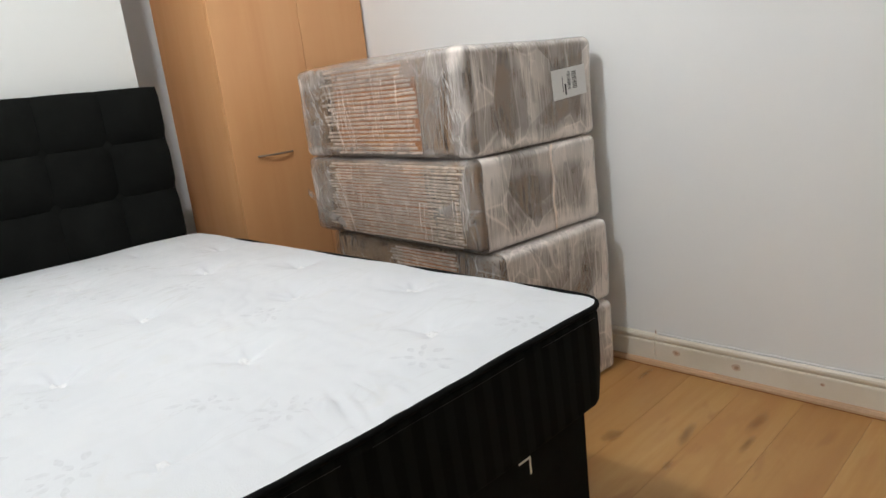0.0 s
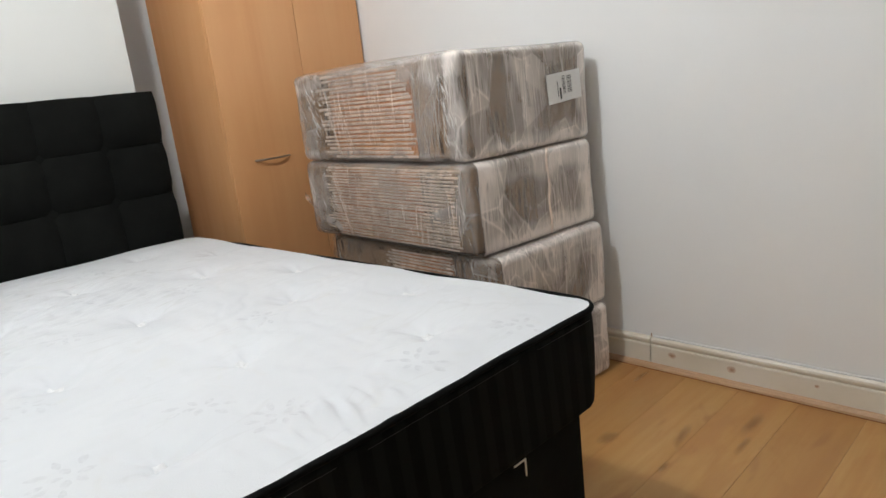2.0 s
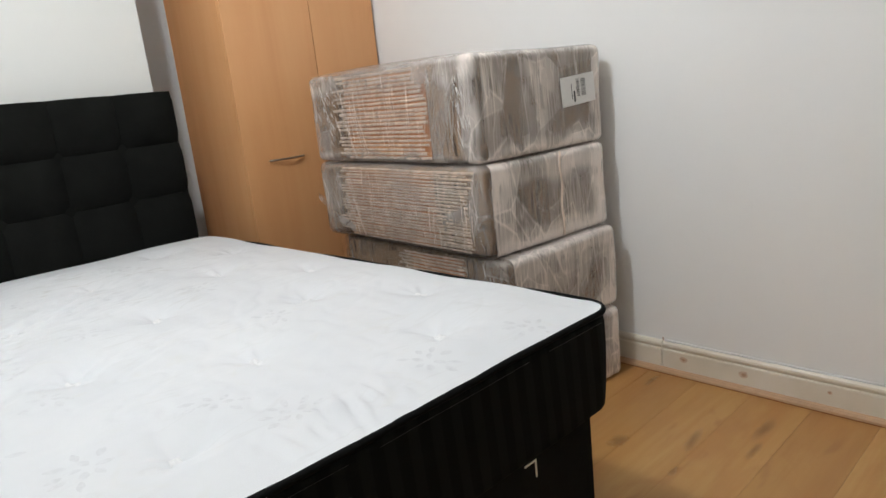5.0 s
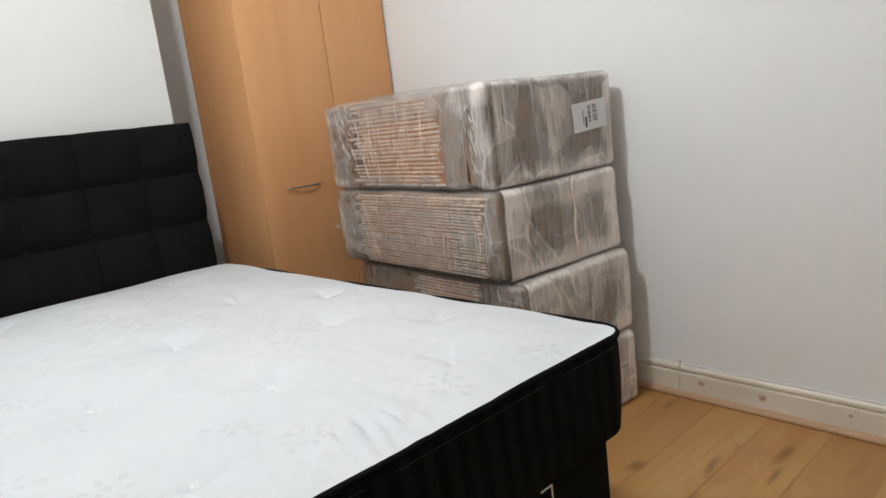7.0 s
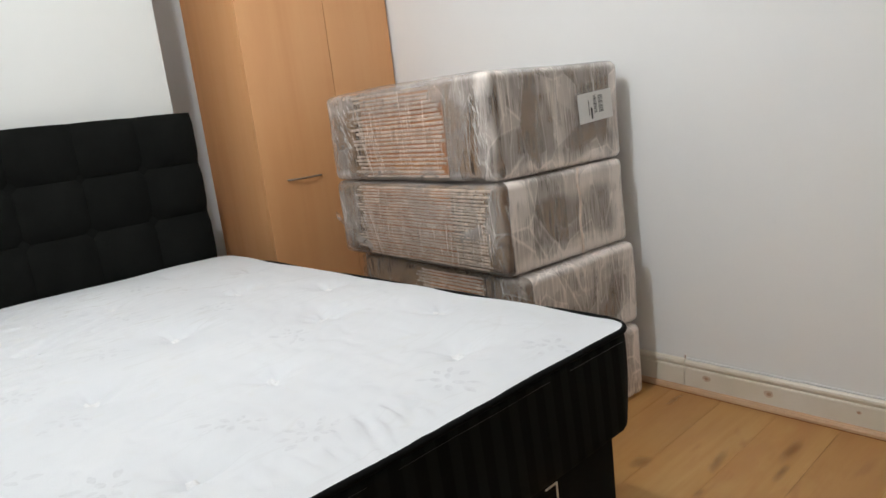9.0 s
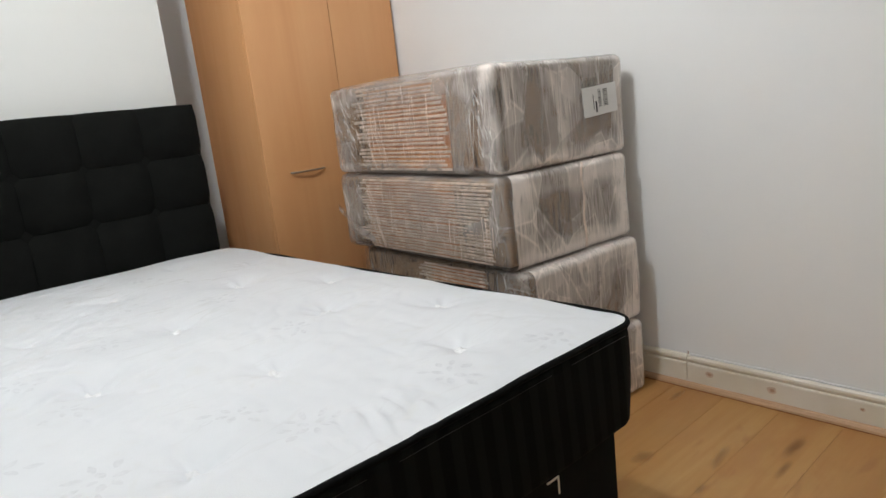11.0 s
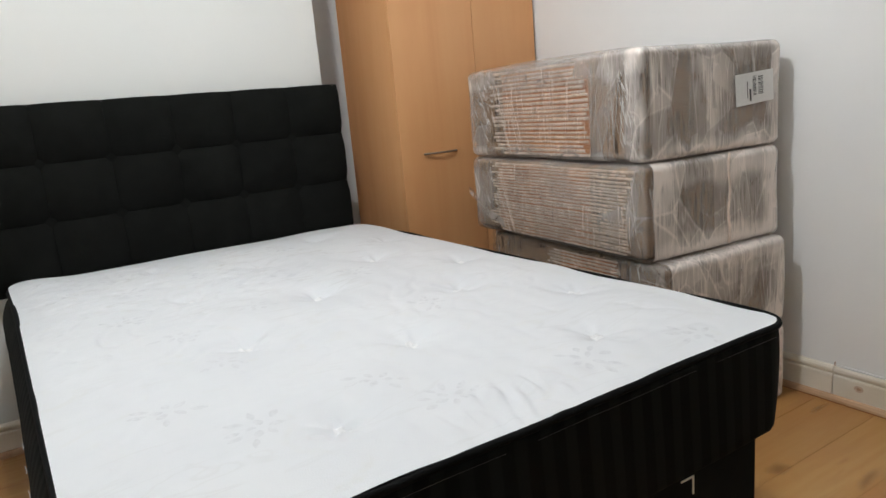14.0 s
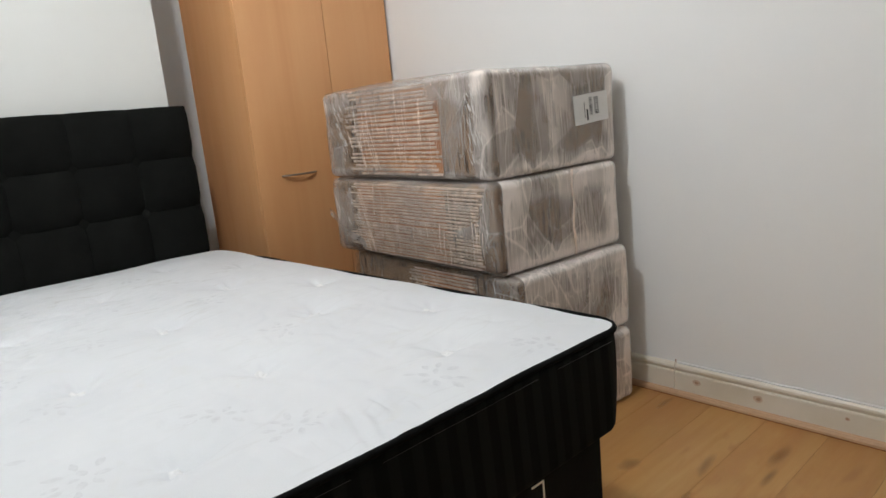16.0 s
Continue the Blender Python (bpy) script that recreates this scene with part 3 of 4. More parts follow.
def make_mattress():
    m = thing("mattress", (0, 0, 0), "white tufted double mattress with black striped border, unmade", "mattress")
    bm = bmesh.new()
    nx, ny = GRID_X, GRID_Y
    rows = []
    for i in range(nx + 1):
        row = []
        for j in range(ny + 1):
            x, y = corner_round(MX0 + (MX1 - MX0) * i / nx, MY0 + (MY1 - MY0) * j / ny)
            row.append(bm.verts.new(skew(x, y, top_height(x, y))))
        rows.append(row)
    for i in range(nx):
        for j in range(ny):
            bm.faces.new((rows[i][j], rows[i + 1][j], rows[i + 1][j + 1], rows[i][j + 1]))
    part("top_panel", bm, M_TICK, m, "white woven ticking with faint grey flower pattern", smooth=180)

    def swell(p):
        x, y = corner_round(p.x, p.y)
        u = (p.z - MLOW) / (MTOP - 0.02 - MLOW)
        full = 0.038 if p.y < -1.0 and p.x < -0.2 else 0.007
        out = 0.0035 + (full - 0.003) * math.sin(math.pi * min(max(u, 0), 1)) ** 0.7
        n = Vector((p.x - (MX0 + MX1) / 2, p.y - (MY0 + MY1) / 2, 0))
        ex = ease((abs(n.x) - (MX1 - MX0) / 2 + 0.06) / 0.06) * math.copysign(1, n.x)
        ey = ease((abs(n.y) - (MY1 - MY0) / 2 + 0.06) / 0.06) * math.copysign(1, n.y)
        w = out + 0.003 * noise.noise(p * 7)
        inner = min(p.x - MX0, MX1 - p.x, p.y - MY0, MY1 - p.y)
        sink = 0.05 * ease((inner - 0.02) / 0.04) if u > 0.9 else 0.0
        tuck = (0.003 + 0.015 * (1 - u)) * ease((p.y - MY1 + 0.12) / 0.12)
        return Vector(skew(x + ex * w, y + ey * w - tuck, p.z - sink))

    part("border", shell(stops(MX0, MX1, 60, 0.03), stops(MY0, MY1, 44, 0.03), stops(MLOW, MTOP - 0.009, 8, 0.03), 0.012, swell), M_BORDER, m, "black striped damask border", smooth=60)
    part("piping", tube(rim_path(-0.002, MTOP - 0.003, wave=0.004), 0.0068, 8, True), M_PIPING, m, "black taped edge", smooth=180)
    part("piping", tube(rim_path(0.010, MLOW + 0.018, wave=0.003), 0.0045, 8, True), M_PIPING, m, "black taped edge", smooth=180)
    seam = rim_path(-0.0082, MTOP - 0.021, wave=0.003)
    for ya, yb in ((-0.22, -0.01), (-0.62, -0.25), (-1.05, -0.66)):
        run = [p for p in seam if p[0] > -0.02 and ya < p[1] < yb]
        if len(run) > 1:
            part("seam_thread", tube(run, 0.0004, 4), M_SEAM, m, "pale stitching below the tape", smooth=180)
    for x, y in TUFTS:
        full = 0.8 if x > -0.3 and y < -0.8 else 1.0
        bm = bmesh.new()
        rings = [[bm.verts.new(skew(x, y, drape(x, y) + 0.0052))]]
        for q in (0.35, 0.7, 1.0):
            row = []
            for k in range(14):
                a = k * math.tau / 14
                r = full * q * (0.0145 + 0.006 * noise.noise(Vector((math.cos(a) * 1.5 + x * 40, math.sin(a) * 1.5 + y * 40, 1))))
                px, py = x + 1.25 * r * math.cos(a), y + r * math.sin(a)
                row.append(bm.verts.new(skew(px, py, drape(px, py) + 0.0030 * (1 - q * q) + (0.0009 if q < 0.99 else -0.0008))))
            rings.append(row)
        for k in range(14):
            bm.faces.new((rings[0][0], rings[1][k], rings[1][(k + 1) % 14]))
            for q in (1, 2):
                bm.faces.new((rings[q][k], rings[q + 1][k], rings[q + 1][(k + 1) % 14], rings[q][(k + 1) % 14]))
        part("tuft", bm, M_THREAD, m, smooth=180)
    for i, (fx, fy) in enumerate(FLOWERS):
        part("woven_flower", flower(fx, fy, i), M_MOTIF, m, "faint grey woven flower")
    for x, z in ((-0.682, 0.522), (-0.577, 0.52), (-0.482, 0.518)):
        u = (z - MLOW) / (MTOP - 0.02 - MLOW)
        y = MY0 - 0.0060 - 0.035 * math.sin(math.pi * u) ** 0.7
        bm = tube([skew(x - 0.006, y - 0.001, z + 0.006), skew(x, y, z), skew(x + 0.004, y - 0.001, z - 0.004)], 0.0007, 5)
        part("loose_thread", bm, M_THREAD, m, "white loose thread")
    return m


make_mattress()


# ---- headboard ----
def make_headboard():
    y0, y1, z0, z1 = -1.352, -0.020, 0.562, 1.190
    d = thing("headboard", (0, 0, 0), "black fabric headboard with square tufted cushions", "headboard")
    part("back_board", block(HEAD_X + 0.004, HEAD_X + 0.05, y0 + 0.008, y1 - 0.008, z0, z1 - 0.006, 0.006), M_BLACK, d)
    cols, rows = 6, 3
    w, h = (y1 - y0) / cols, 0.1985
    for c in range(cols):
        for r in range(rows):
            ya, za = y0 + c * w, z1 - (r + 1) * h
            zb = za + h
            if r == rows - 1:
                za = z0

            def puff(p, ya=ya, za=za, zb=zb):
                u, v = (p.y - ya) / w, (p.z - za) / (zb - za)
                k = max(0.0, math.sin(math.pi * min(max(u, 0), 1)) * math.sin(math.pi * min(max(v, 0), 1))) ** 0.85
                f = ease((p.x - HEAD_X - 0.05) / 0.012)
                cu, cv = min(u, 1 - u) * w, min(v, 1 - v) * (zb - za)
                pit = 0.020 * math.exp(-(cu * cu + cv * cv) / 0.0007)
                p.x += f * (0.030 * k - pit + 0.003 * noise.noise(p * 16))
                p.z += 0.001 * math.sin(math.pi * min(max(u, 0), 1)) * ease((p.z - z1 + 0.03) / 0.03)
                return p

            bm = shell([HEAD_X + 0.046, HEAD_X + 0.062], stops(ya, ya + w, 12, 0.004, 2), stops(za, zb, 12, 0.004, 2), 0.0015, puff)
            part("cushion", bm, M_BLACK, d, smooth=70)
    for c in range(1, cols):
        for r in range(1, rows):
            bm = disc(0.008, 0.008)
            bmesh.ops.rotate(bm, verts=bm.verts, matrix=Matrix.Rotation(radians(90), 3, "Y"))
            bmesh.ops.translate(bm, verts=bm.verts, vec=(HEAD_X + 0.0455, y0 + c * w, z1 - r * h))
            part("button", bm, M_BLACK, d, smooth=60)
    return d


make_headboard()


# ---- wardrobe ----
def make_wardrobe():
    x0, x1, y0, y1, top = -2.29, -1.80, 0.188, 0.952, 2.02
    w = thing("wardrobe", (0, 0, 0), "beech veneer two-door wardrobe standing in the alcove", "wardrobe")
    part("side_panel", block(x0, x1 - 0.021, y0, y0 + 0.018, 0, top - 0.019, 0.0012), M_BEECH, w)
    part("side_panel", block(x0, x1 - 0.021, y1 - 0.018, y1, 0, top - 0.019, 0.0012), M_BEECH, w)
    part("top_panel", block(x0, x1 - 0.002, y0 - 0.002, y1 + 0.002, top - 0.018, top, 0.0012), M_BEECH, w)
    part("back_panel", block(x0 - 0.006, x0 - 0.001, y0, y1, 0.02, top - 0.02), M_BEECH, w)
    part("plinth", block(x1 - 0.07, x1 - 0.052, y0 + 0.019, y1 - 0.019, 0, 0.07), M_BEECH, w)
    part("base_panel", block(x0, x1 - 0.022, y0 + 0.019, y1 - 0.019, 0.071, 0.089), M_BEECH, w)
    for a, b, handle in ((y0, 0.601, True), (0.6045, y1, False)):
        d = part("door", block(x1 - 0.018, x1, a, b, 0.072, top - 0.021, 0.0018), M_BEECH, w)
        if handle:
            pts = [(x1 - 0.002, 0.300, 0.866)]
            for k in range(13):
                t = k / 12
                pts.append((x1 + 0.006 + 0.015 * math.sin(math.pi * t), 0.303 + 0.160 * t, 0.866))
            pts.append((x1 - 0.002, 0.466, 0.866))
            bm = tube(pts, 0.0040, 8)
            part("handle", bm, M_CHROME, d, "slim brushed steel bow handle", smooth=60)
    return w


make_wardrobe()


# ---- low cabinet at the far end of the headboard wall ----
def make_cabinet():
    c = thing("low_cabinet", (-1.935, -1.968, 0), "low dark red-brown wooden cabinet against the wall", "cabinet")
    part("body", block(0.0, 0.33, 0.01, 0.445, 0.02, 0.285, 0.004), M_DARKWOOD, c)
    part("top", block(-0.002, 0.345, 0.0, 0.455, 0.286, 0.306, 0.006), M_DARKWOOD, c)
    d = part("drawer_front", block(0.331, 0.345, 0.02, 0.435, 0.035, 0.275, 0.004), M_DARKWOOD, c)
    bm = disc(0.013, 0.02)
    bmesh.ops.rotate(bm, verts=bm.verts, matrix=Matrix.Rotation(radians(90), 3, "Y"))
    bmesh.ops.translate(bm, verts=bm.verts, vec=(0.356, 0.228, 0.16))
    part("knob", bm, M_DARKWOOD, d, smooth=50)
    part("plinth", block(0.01, 0.31, 0.02, 0.435, 0.0, 0.019), M_DARKWOOD, c)


make_cabinet()


# ---- wrapped cartons ----
def tape(points, tall, thick, bm):
    """A flat ribbon of gathered film along x, thicker in the middle of its height."""
    rows = [[bm.verts.new((x, y + dy * thick, z + dz * tall)) for dy, dz in ((0, 1), (-1, 0.55), (-1, -0.55), (0, -1))] for x, y, z in points]
    for a, b in zip(rows, rows[1:]):
        for q in range(3):
            bm.faces.new((a[q], a[q + 1], b[q + 1], b[q]))


def make_carton(place, turn, size, seed, label, bands, side_mist, end_mist, slats, pitch=0.015, tag=False, rope=None, tail=False, gloss=20, bulge=0.0):
    """A carton in stretch film. Its origin lies on the floor side of its near corner: x runs back, y to the wall."""
    lx, ly, lz = size
    c = thing("wrapped_carton", place, label, "wrapped carton", "stack of wrapped cartons", turn)
    rng = random.Random(seed)

    def dent(p, k=1.0):
        q = p + Vector((seed * 3.1, 0, 0))
        return Vector((p.x + 0.004 * k * noise.noise(q * 6), p.y + 0.005 * k * noise.noise(q * 6 + Vector((9, 0, 0))), p.z + (0.003 * k * noise.noise(q * 5 + Vector((0, 9, 0))) if p.z > lz * 0.5 else 0)))

    part("carton", shell(stops(-lx + 0.011, -0.011, 10, 0.022), stops(0.011, ly - 0.011, 8, 0.022), stops(0.010, lz - 0.011, 6, 0.022), 0.020, lambda p: dent(p, 0.6)), M_CARD, c, smooth=50)

    def wrap(p):
        p = dent(p)
        q = p * 11 + Vector((seed, seed, 0))
        f = abs(noise.noise(Vector((q.x * 1.5, q.y * 1.5, q.z * 0.35))))
        n = Vector((p.x + lx / 2, p.y - ly / 2, 0)).normalized()
        g = noise.noise(Vector((p.x * 48 + p.z * 9, p.y * 48 + p.z * 7, p.z * 5 + seed)))
        p += n * (0.0025 + 0.004 * f + 0.0010 * g)
        u = min(max(-p.x / lx, 0), 1)
        if p.z > lz * 0.6:
            p.z += bulge * (4 * u * (1 - u)) ** 0.7 * (0.4 + 0.6 * ease(p.z / lz * 2.5 - 1.5))
        return p

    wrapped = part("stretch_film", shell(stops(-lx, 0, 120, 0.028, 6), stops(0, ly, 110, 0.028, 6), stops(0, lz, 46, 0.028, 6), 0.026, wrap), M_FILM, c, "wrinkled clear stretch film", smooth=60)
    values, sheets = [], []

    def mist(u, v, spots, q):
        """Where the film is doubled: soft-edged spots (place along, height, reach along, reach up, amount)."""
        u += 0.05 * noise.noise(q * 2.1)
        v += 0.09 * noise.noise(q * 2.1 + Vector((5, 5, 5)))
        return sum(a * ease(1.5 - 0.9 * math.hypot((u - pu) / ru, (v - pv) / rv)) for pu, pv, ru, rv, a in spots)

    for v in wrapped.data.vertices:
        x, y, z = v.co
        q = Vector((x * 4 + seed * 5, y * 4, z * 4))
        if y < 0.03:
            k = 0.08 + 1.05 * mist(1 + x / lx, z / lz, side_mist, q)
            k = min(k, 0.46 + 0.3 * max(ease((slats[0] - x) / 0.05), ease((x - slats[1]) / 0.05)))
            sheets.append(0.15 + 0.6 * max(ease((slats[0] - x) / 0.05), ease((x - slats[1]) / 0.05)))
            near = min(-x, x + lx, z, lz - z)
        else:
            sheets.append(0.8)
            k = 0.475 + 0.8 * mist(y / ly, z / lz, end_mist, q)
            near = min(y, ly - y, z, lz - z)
        # whiter along the edges: doubled film, with edge highlights added to its opacity
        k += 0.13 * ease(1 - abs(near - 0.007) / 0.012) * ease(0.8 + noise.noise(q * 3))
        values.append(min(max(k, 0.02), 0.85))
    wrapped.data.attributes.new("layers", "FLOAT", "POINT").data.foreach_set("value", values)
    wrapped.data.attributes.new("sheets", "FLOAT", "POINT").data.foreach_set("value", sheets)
    part("slat_panel", block(slats[0], slats[1], 0.0085, 0.0125, 0.022, lz - 0.024), M_SLAT, c, "orange-brown slatted inner panel")
    # ribbons of gathered film across the long side
    bm = bmesh.new()
    x0, x1 = bands
    n = int(lz / pitch)
    for i in range(n):
        z = 0.020 + (lz - 0.040) * i / (n - 1) + rng.uniform(-0.001, 0.001)
        a, b = x0 + rng.uniform(-0.05, 0.05), x1 + rng.uniform(-0.03, 0.012)
        tall, lean = pitch * rng.uniform(0.27, 0.36), rng.uniform(-0.002, 0.002)
        tape([dent(Vector((a + (b - a) * k / 24, -0.0005 - 0.001 * rng.random(), z + lean * k / 24 + rng.uniform(-0.0007, 0.0007)))) for k in range(25)], tall, 0.0012, bm)
    tagged(part("gathered_film", bm, M_RIBBON, c, "rows of tightly gathered film", smooth=180), kind="stuff")
    bm = bmesh.new()
    for i in range(8):
        x = slats[0] + rng.uniform(-0.06, 0.10)
        z1, drop = rng.uniform(lz * 0.5, lz * 0.88), rng.uniform(0.08, 0.22)
        z0 = max(0.02, z1 - drop)
        tube([(x + 0.36 * (z1 - z), -0.0105, z) for z in (z1, (z0 + z1) / 2, z0)], rng.uniform(0.0005, 0.0012), 4, bm=bm)
    for i in range(rng.randint(20, 26)):
        x = rng.uniform(slats[0] + 0.02, x1)
        z0 = rng.uniform(0.02, lz * 0.55)
        z1 = min(z0 + rng.uniform(0.03, 0.16), lz - 0.02)
        tube([(x, -0.010, z0), (x + rng.uniform(-0.006, 0.006), -0.011, (z0 + z1) / 2), (x + rng.uniform(-0.009, 0.009), -0.010, z1)], rng.uniform(0.0004, 0.0011), 4, bm=bm)
    tagged(part("twisted_film", bm, M_STRAND, c, "thin twisted strands of film", smooth=180), kind="stuff")
    bm = bmesh.new()
    # long folds over the end and at both ends of the long side
    for i in range(9):
        y, lean = rng.uniform(0.03, ly - 0.03), rng.uniform(-0.07, 0.07)
        a, b = rng.uniform(0.015, 0.10), rng.uniform(lz * 0.65, lz - 0.015)
        tube([(0.0002 + 0.0008 * rng.random(), min(max(y + lean * t, 0.02), ly - 0.02), a + (b - a) * t) for t in (0, 0.3, 0.6, 1)], rng.uniform(0.0008, 0.0026), 5, bm=bm)
    for i in range(16):
        x = rng.choice((rng.uniform(-lx + 0.03, slats[0]), rng.uniform(min(slats[1], -0.09), -0.03)))
        a, b = rng.uniform(0.02, lz * 0.4), rng.uniform(lz * 0.5, lz - 0.02)
        lean = rng.uniform(-0.03, 0.05)
        tube([(min(x + lean * t, -0.02), -0.0012, a + (b - a) * t) for t in (0, 0.4, 1)], rng.uniform(0.0008, 0.0022), 5, bm=bm)
    tagged(part("film_folds", bm, M_FOLD, c, "long whitish folds in the film", smooth=180), kind="stuff")
    # added glint slivers on crumpled film, tilted to the bulb: far end, near corner
    bm = bmesh.new()
    for i in range(gloss):
        far = i < gloss * 0.5
        if far:
            x, z = rng.gauss(-lx + 0.15, 0.035), rng.gauss(lz * 0.58, lz * 0.15)
        else:
            x, z = rng.gauss(-0.05, 0.022), rng.uniform(0.05, lz - 0.03)
        x, z = min(max(x, -lx + 0.03), -0.014), min(max(z, 0.04), lz - 0.04)
        up = Vector((rng.uniform(-0.55, -0.25) if far else rng.uniform(-0.12, 0.12), 0, 1)).normalized()
        face = Vector((0.66 + rng.uniform(-0.2, 0.2), -0.61, 0.45 + rng.uniform(-0.25, 0.25)))
        along = (up - face * up.dot(face) / face.length_squared).normalized()
        across = along.cross(face).normalized()
        size, wide = rng.uniform(0.012, 0.055), rng.uniform(0.0003, 0.0008)
        rows = []
        for k in range(6):
            t = k / 5 - 0.5
            p = Vector((x, -0.010, z)) + along * size * t
            p.y = -0.010 - 0.002 * math.cos(math.pi * t)
            w = across * wide * math.cos(math.pi * t * 0.9)
            rows.append((bm.verts.new(p - w), bm.verts.new(p + face * 0.0006), bm.verts.new(p + w)))
        for k in range(5):
            for q in (0, 1):
                bm.faces.new((rows[k][q], rows[k][q + 1], rows[k + 1][q + 1], rows[k + 1][q]))
    tagged(part("crumpled_film", bm, M_GLINT, c, "slivers tilted to glint on the crumpled film", smooth=180), kind="stuff")
    if rope is not None:
        pts = [(0.006, rope + 0.004 * math.sin(k * 1.3), 0.01 + (lz - 0.012) * k / 10) for k in range(11)]
        part("film_strap", tube(pts, 0.0045, 6), M_STRAND, c, "twisted white film strap", smooth=180)
    if tag:
        w, h = 0.172, 0.095
        t = part("paper_label", block(0.0, 0.0012, 0, w, 0, h), M_PAPER, c, "white shipping label with barcode")
        t.matrix_basis = pose(0.0075, 0.378, 0.130, 4)
        for a, b in ((0.076, 0.092), (0.101, 0.124)):
            z = 0.026
            while z < 0.082:
                k = rng.choice((0.0013, 0.002, 0.003))
                part("barcode_bar", block(0.0013, 0.0016, a, b, z, z + k), M_INK, t)
                z += k + rng.choice((0.0014, 0.002, 0.003))
        part("print_bar", block(0.0013, 0.0016, 0.060, 0.068, 0.010, 0.046), M_INK, t)
        part("print_bar", block(0.0013, 0.0016, 0.050, 0.053, 0.020, 0.070), M_INK, t)
    if tail:
        bm = bmesh.new()
        rows = []
        for k in range(9):
            t = k / 8
            rows.append([bm.verts.new((-lx + 0.25 * t - 0.02, -0.01 - 0.012 * math.sin(3 * t), lz * (0.48 - 0.40 * t) + 0.006 * math.sin(9 * t) + s)) for s in (0, 0.012, 0.03)])
        for k in range(8):
            for s in range(2):
                bm.faces.new((rows[k][s], rows[k][s + 1], rows[k + 1][s + 1], rows[k + 1][s]))
        part("film_tail", bm, M_FLAP, c, "loose flap of film", smooth=180)
    return c


ENDS = [(0.5, 0.03, 0.5, 0.07, 0.22), (0.03, 0.5, 0.05, 0.5, 0.08), (0.97, 0.5, 0.05, 0.5, 0.3)]
make_carton((-0.525, 0.325, 0.0), -3.0, (0.90, 0.54, 0.268), 4, "brown carton in stretch film standing on the floor", (-0.6, -0.15),
            [(0.5, 0.9, 0.5, 0.12, 0.2)], ENDS + [(0.8, 0.5, 0.2, 0.5, 0.28)], (-0.6, -0.15))
make_carton((-0.540, 0.318, 0.269), -3.5, (0.92, 0.56, 0.290), 3, "brown carton in wrinkled stretch film", (-0.5, -0.17),
            [(0.9, 0.85, 0.12, 0.2, 0.25)],
            ENDS + [(0.3, 0.75, 0.35, 0.3, 0.24), (0.75, 0.93, 0.3, 0.1, 0.2), (0.88, 0.5, 0.06, 0.4, 0.22), (0.5, 0.12, 0.5, 0.12, 0.2)], (-0.48, -0.2), 0.013)
make_carton((-0.584, 0.296, 0.560), -4.0, (0.95, 0.593, 0.294), 2, "brown carton in stretch film with a loose film flap", (-0.80, -0.045),
            [(0.06, 0.55, 0.09, 0.5, 0.3), (0.45, 0.5, 0.42, 0.42, 0.16), (0.56, 0.6, 0.10, 0.5, 0.10), (0.85, 0.6, 0.10, 0.4, 0.10), (0.97, 0.5, 0.025, 0.5, 0.25)],
            ENDS + [(0.5, 0.87, 0.55, 0.13, 0.28), (0.12, 0.45, 0.09, 0.5, 0.28), (0.55, 0.1, 0.5, 0.10, 0.25), (0.93, 0.5, 0.06, 0.5, 0.2), (0.55, 0.5, 0.34, 0.2, -0.03)],
            (-0.77, -0.245), 0.0122, rope=0.345, tail=True, gloss=14)
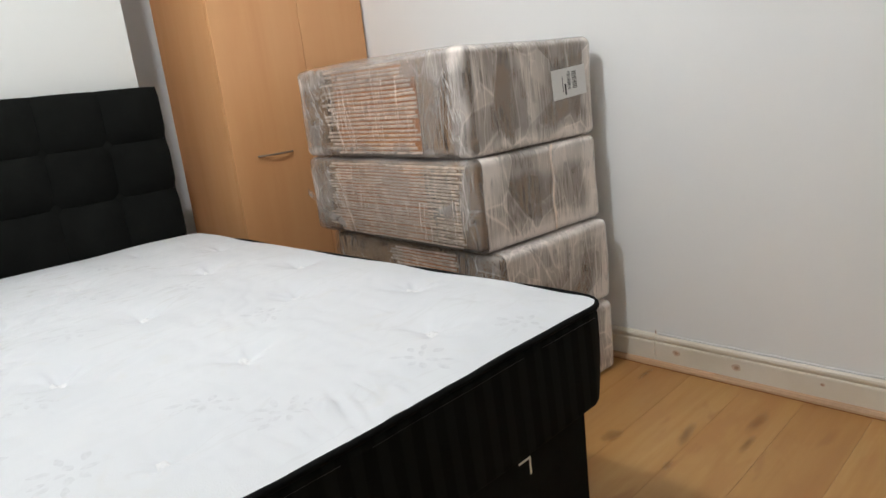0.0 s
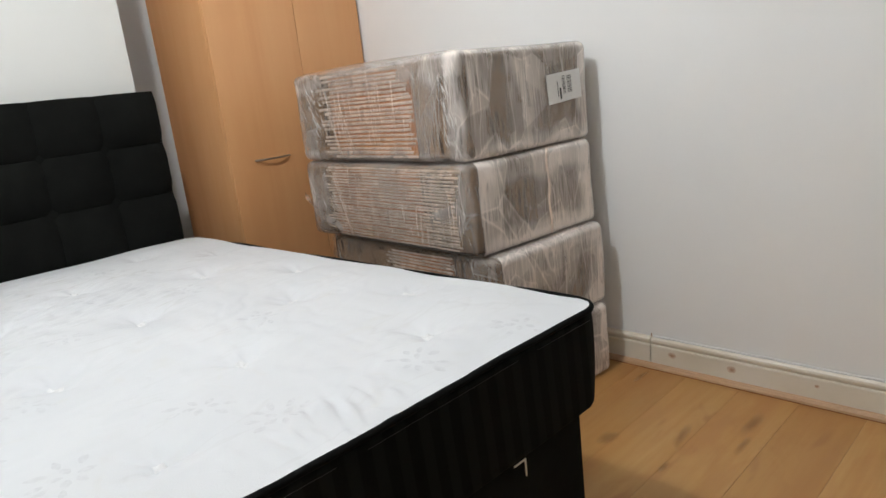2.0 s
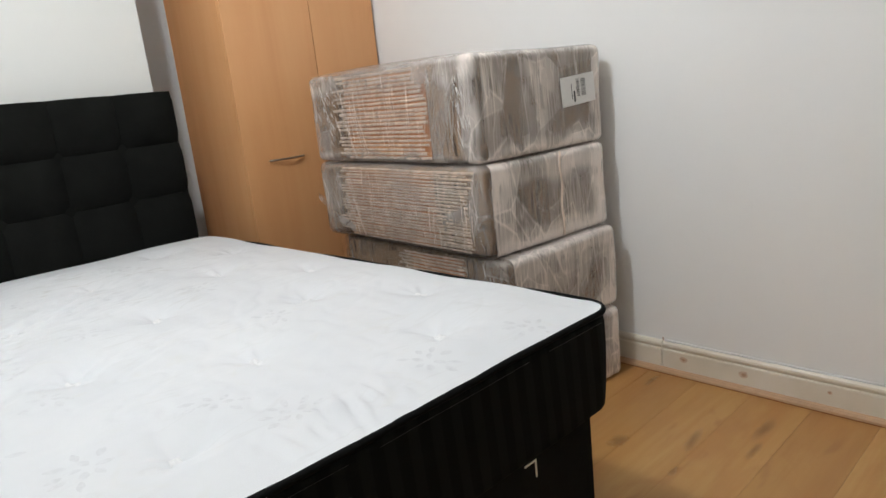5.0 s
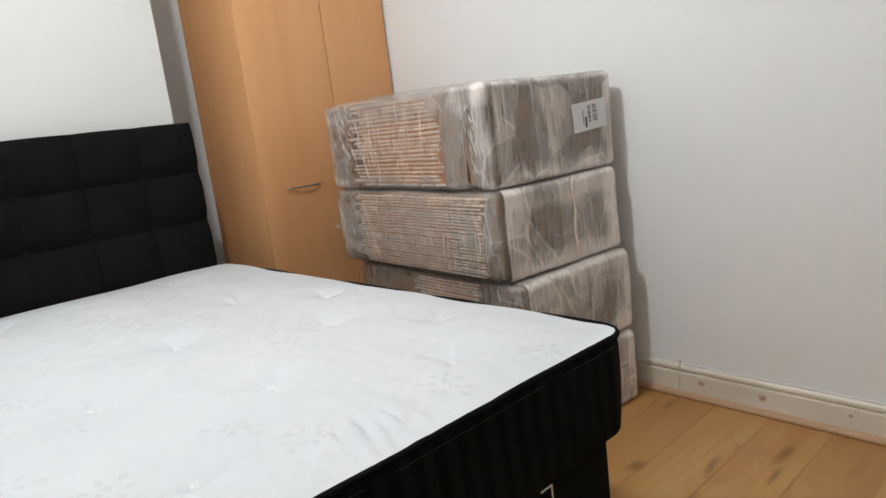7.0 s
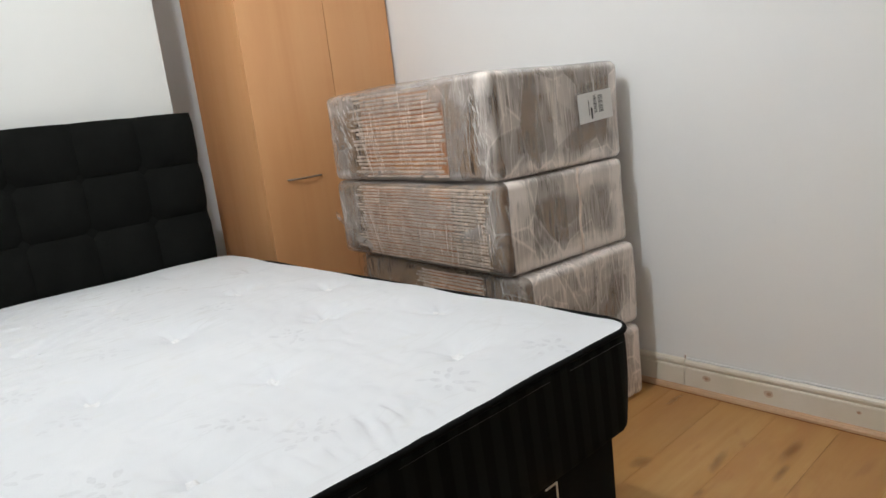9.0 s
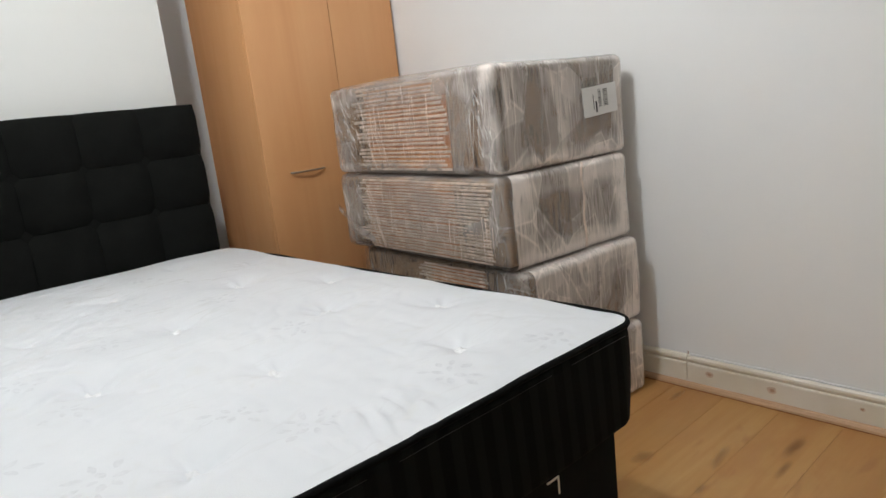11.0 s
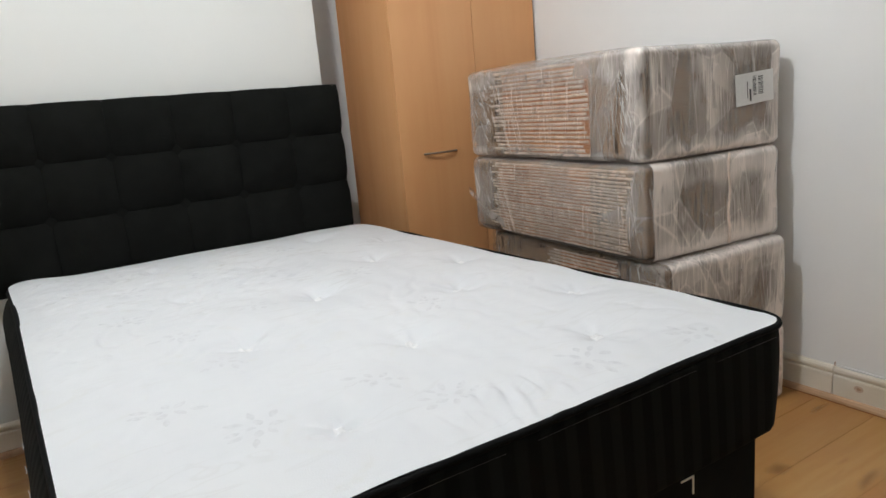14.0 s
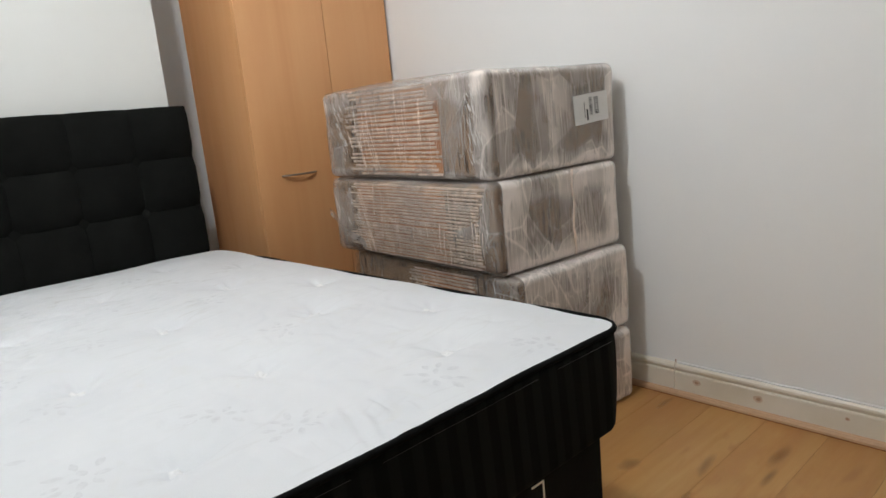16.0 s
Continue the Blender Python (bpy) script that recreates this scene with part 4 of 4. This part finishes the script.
make_carton((-0.594, 0.306, 0.855), -4.0, (0.955, 0.597, 0.324), 1, "brown carton in glossy stretch film with white label", (-0.74, -0.225),
            [(0.07, 0.5, 0.10, 0.6, 0.34), (0.5, 0.9, 0.6, 0.14, 0.27), (0.45, 0.03, 0.5, 0.07, 0.3), (0.83, 0.5, 0.07, 0.6, 0.12), (0.96, 0.5, 0.03, 0.6, 0.40)],
            ENDS + [(0.42, 0.5, 0.10, 0.55, 0.17), (0.7, 0.06, 0.4, 0.13, 0.25), (0.12, 0.5, 0.05, 0.5, 0.1), (0.25, 0.35, 0.07, 0.3, -0.05), (0.66, 0.28, 0.07, 0.14, -0.14), (0.82, 0.9, 0.10, 0.15, -0.06)],
            (-0.71, -0.235), 0.0152, tag=True, gloss=80, bulge=0.012)


# ---- floor ----
def make_floor():
    f = structure("floor", block(WEST, EAST + 0.1, SOUTH - 0.1, WALL_Y + 0.12, -0.12, -0.010), M_BEAD, "honey oak laminate floor with knots and plank joints", "floor")
    rng = random.Random(8)
    pitch, meshes = 0.184, {}
    k0 = int((WEST + 0.05 + 0.24) / pitch) - 1
    for k in range(k0, int((EAST + 0.24) / pitch) + 1):
        xa = -0.24 + pitch * k
        y = WALL_Y - rng.uniform(0.95, 1.22) - 1.25 * 3
        while y < WALL_Y:
            a, b = max(y, SOUTH), min(y + 1.25, WALL_Y)
            y += 1.25
            if b - a < 0.03:
                continue
            key = round(b - a, 3)
            if key not in meshes:
                bm = block(0.0002, pitch - 0.0002, 0.0002, b - a - 0.0002, -0.0095, 0.0, 0.0008, 1)
                ob = part("plank", bm, M_PLANK, f)
                meshes[key] = ob.data
            else:
                ob = new("plank", meshes[key])
                ob.parent = f
            ob.location = (xa, a, 0)
    # knots printed in the boards beside the bed
    for kx, ky, wide, long, turn in ((-0.256, 0.44, 0.075, 0.12, 0), (-0.081, 0.563, 0.046, 0.22, 8), (0.058, 0.738, 0.05, 0.23, 0), (0.079, 0.609, 0.034, 0.15, 0), (-0.374, 0.861, 0.035, 0.15, 0), (-0.051, 0.386, 0.03, 0.08, 0)):
        bm = bmesh.new()
        bmesh.ops.create_circle(bm, cap_ends=True, segments=20, radius=0.5)
        bmesh.ops.scale(bm, verts=bm.verts, vec=(wide, long, 1))
        ob = part("knot", bm, M_FLOOR_KNOT, f, "dark reddish knot in the laminate")
        ob.matrix_basis = pose(kx, ky, 0.0006, 0, 0, turn)


make_floor()
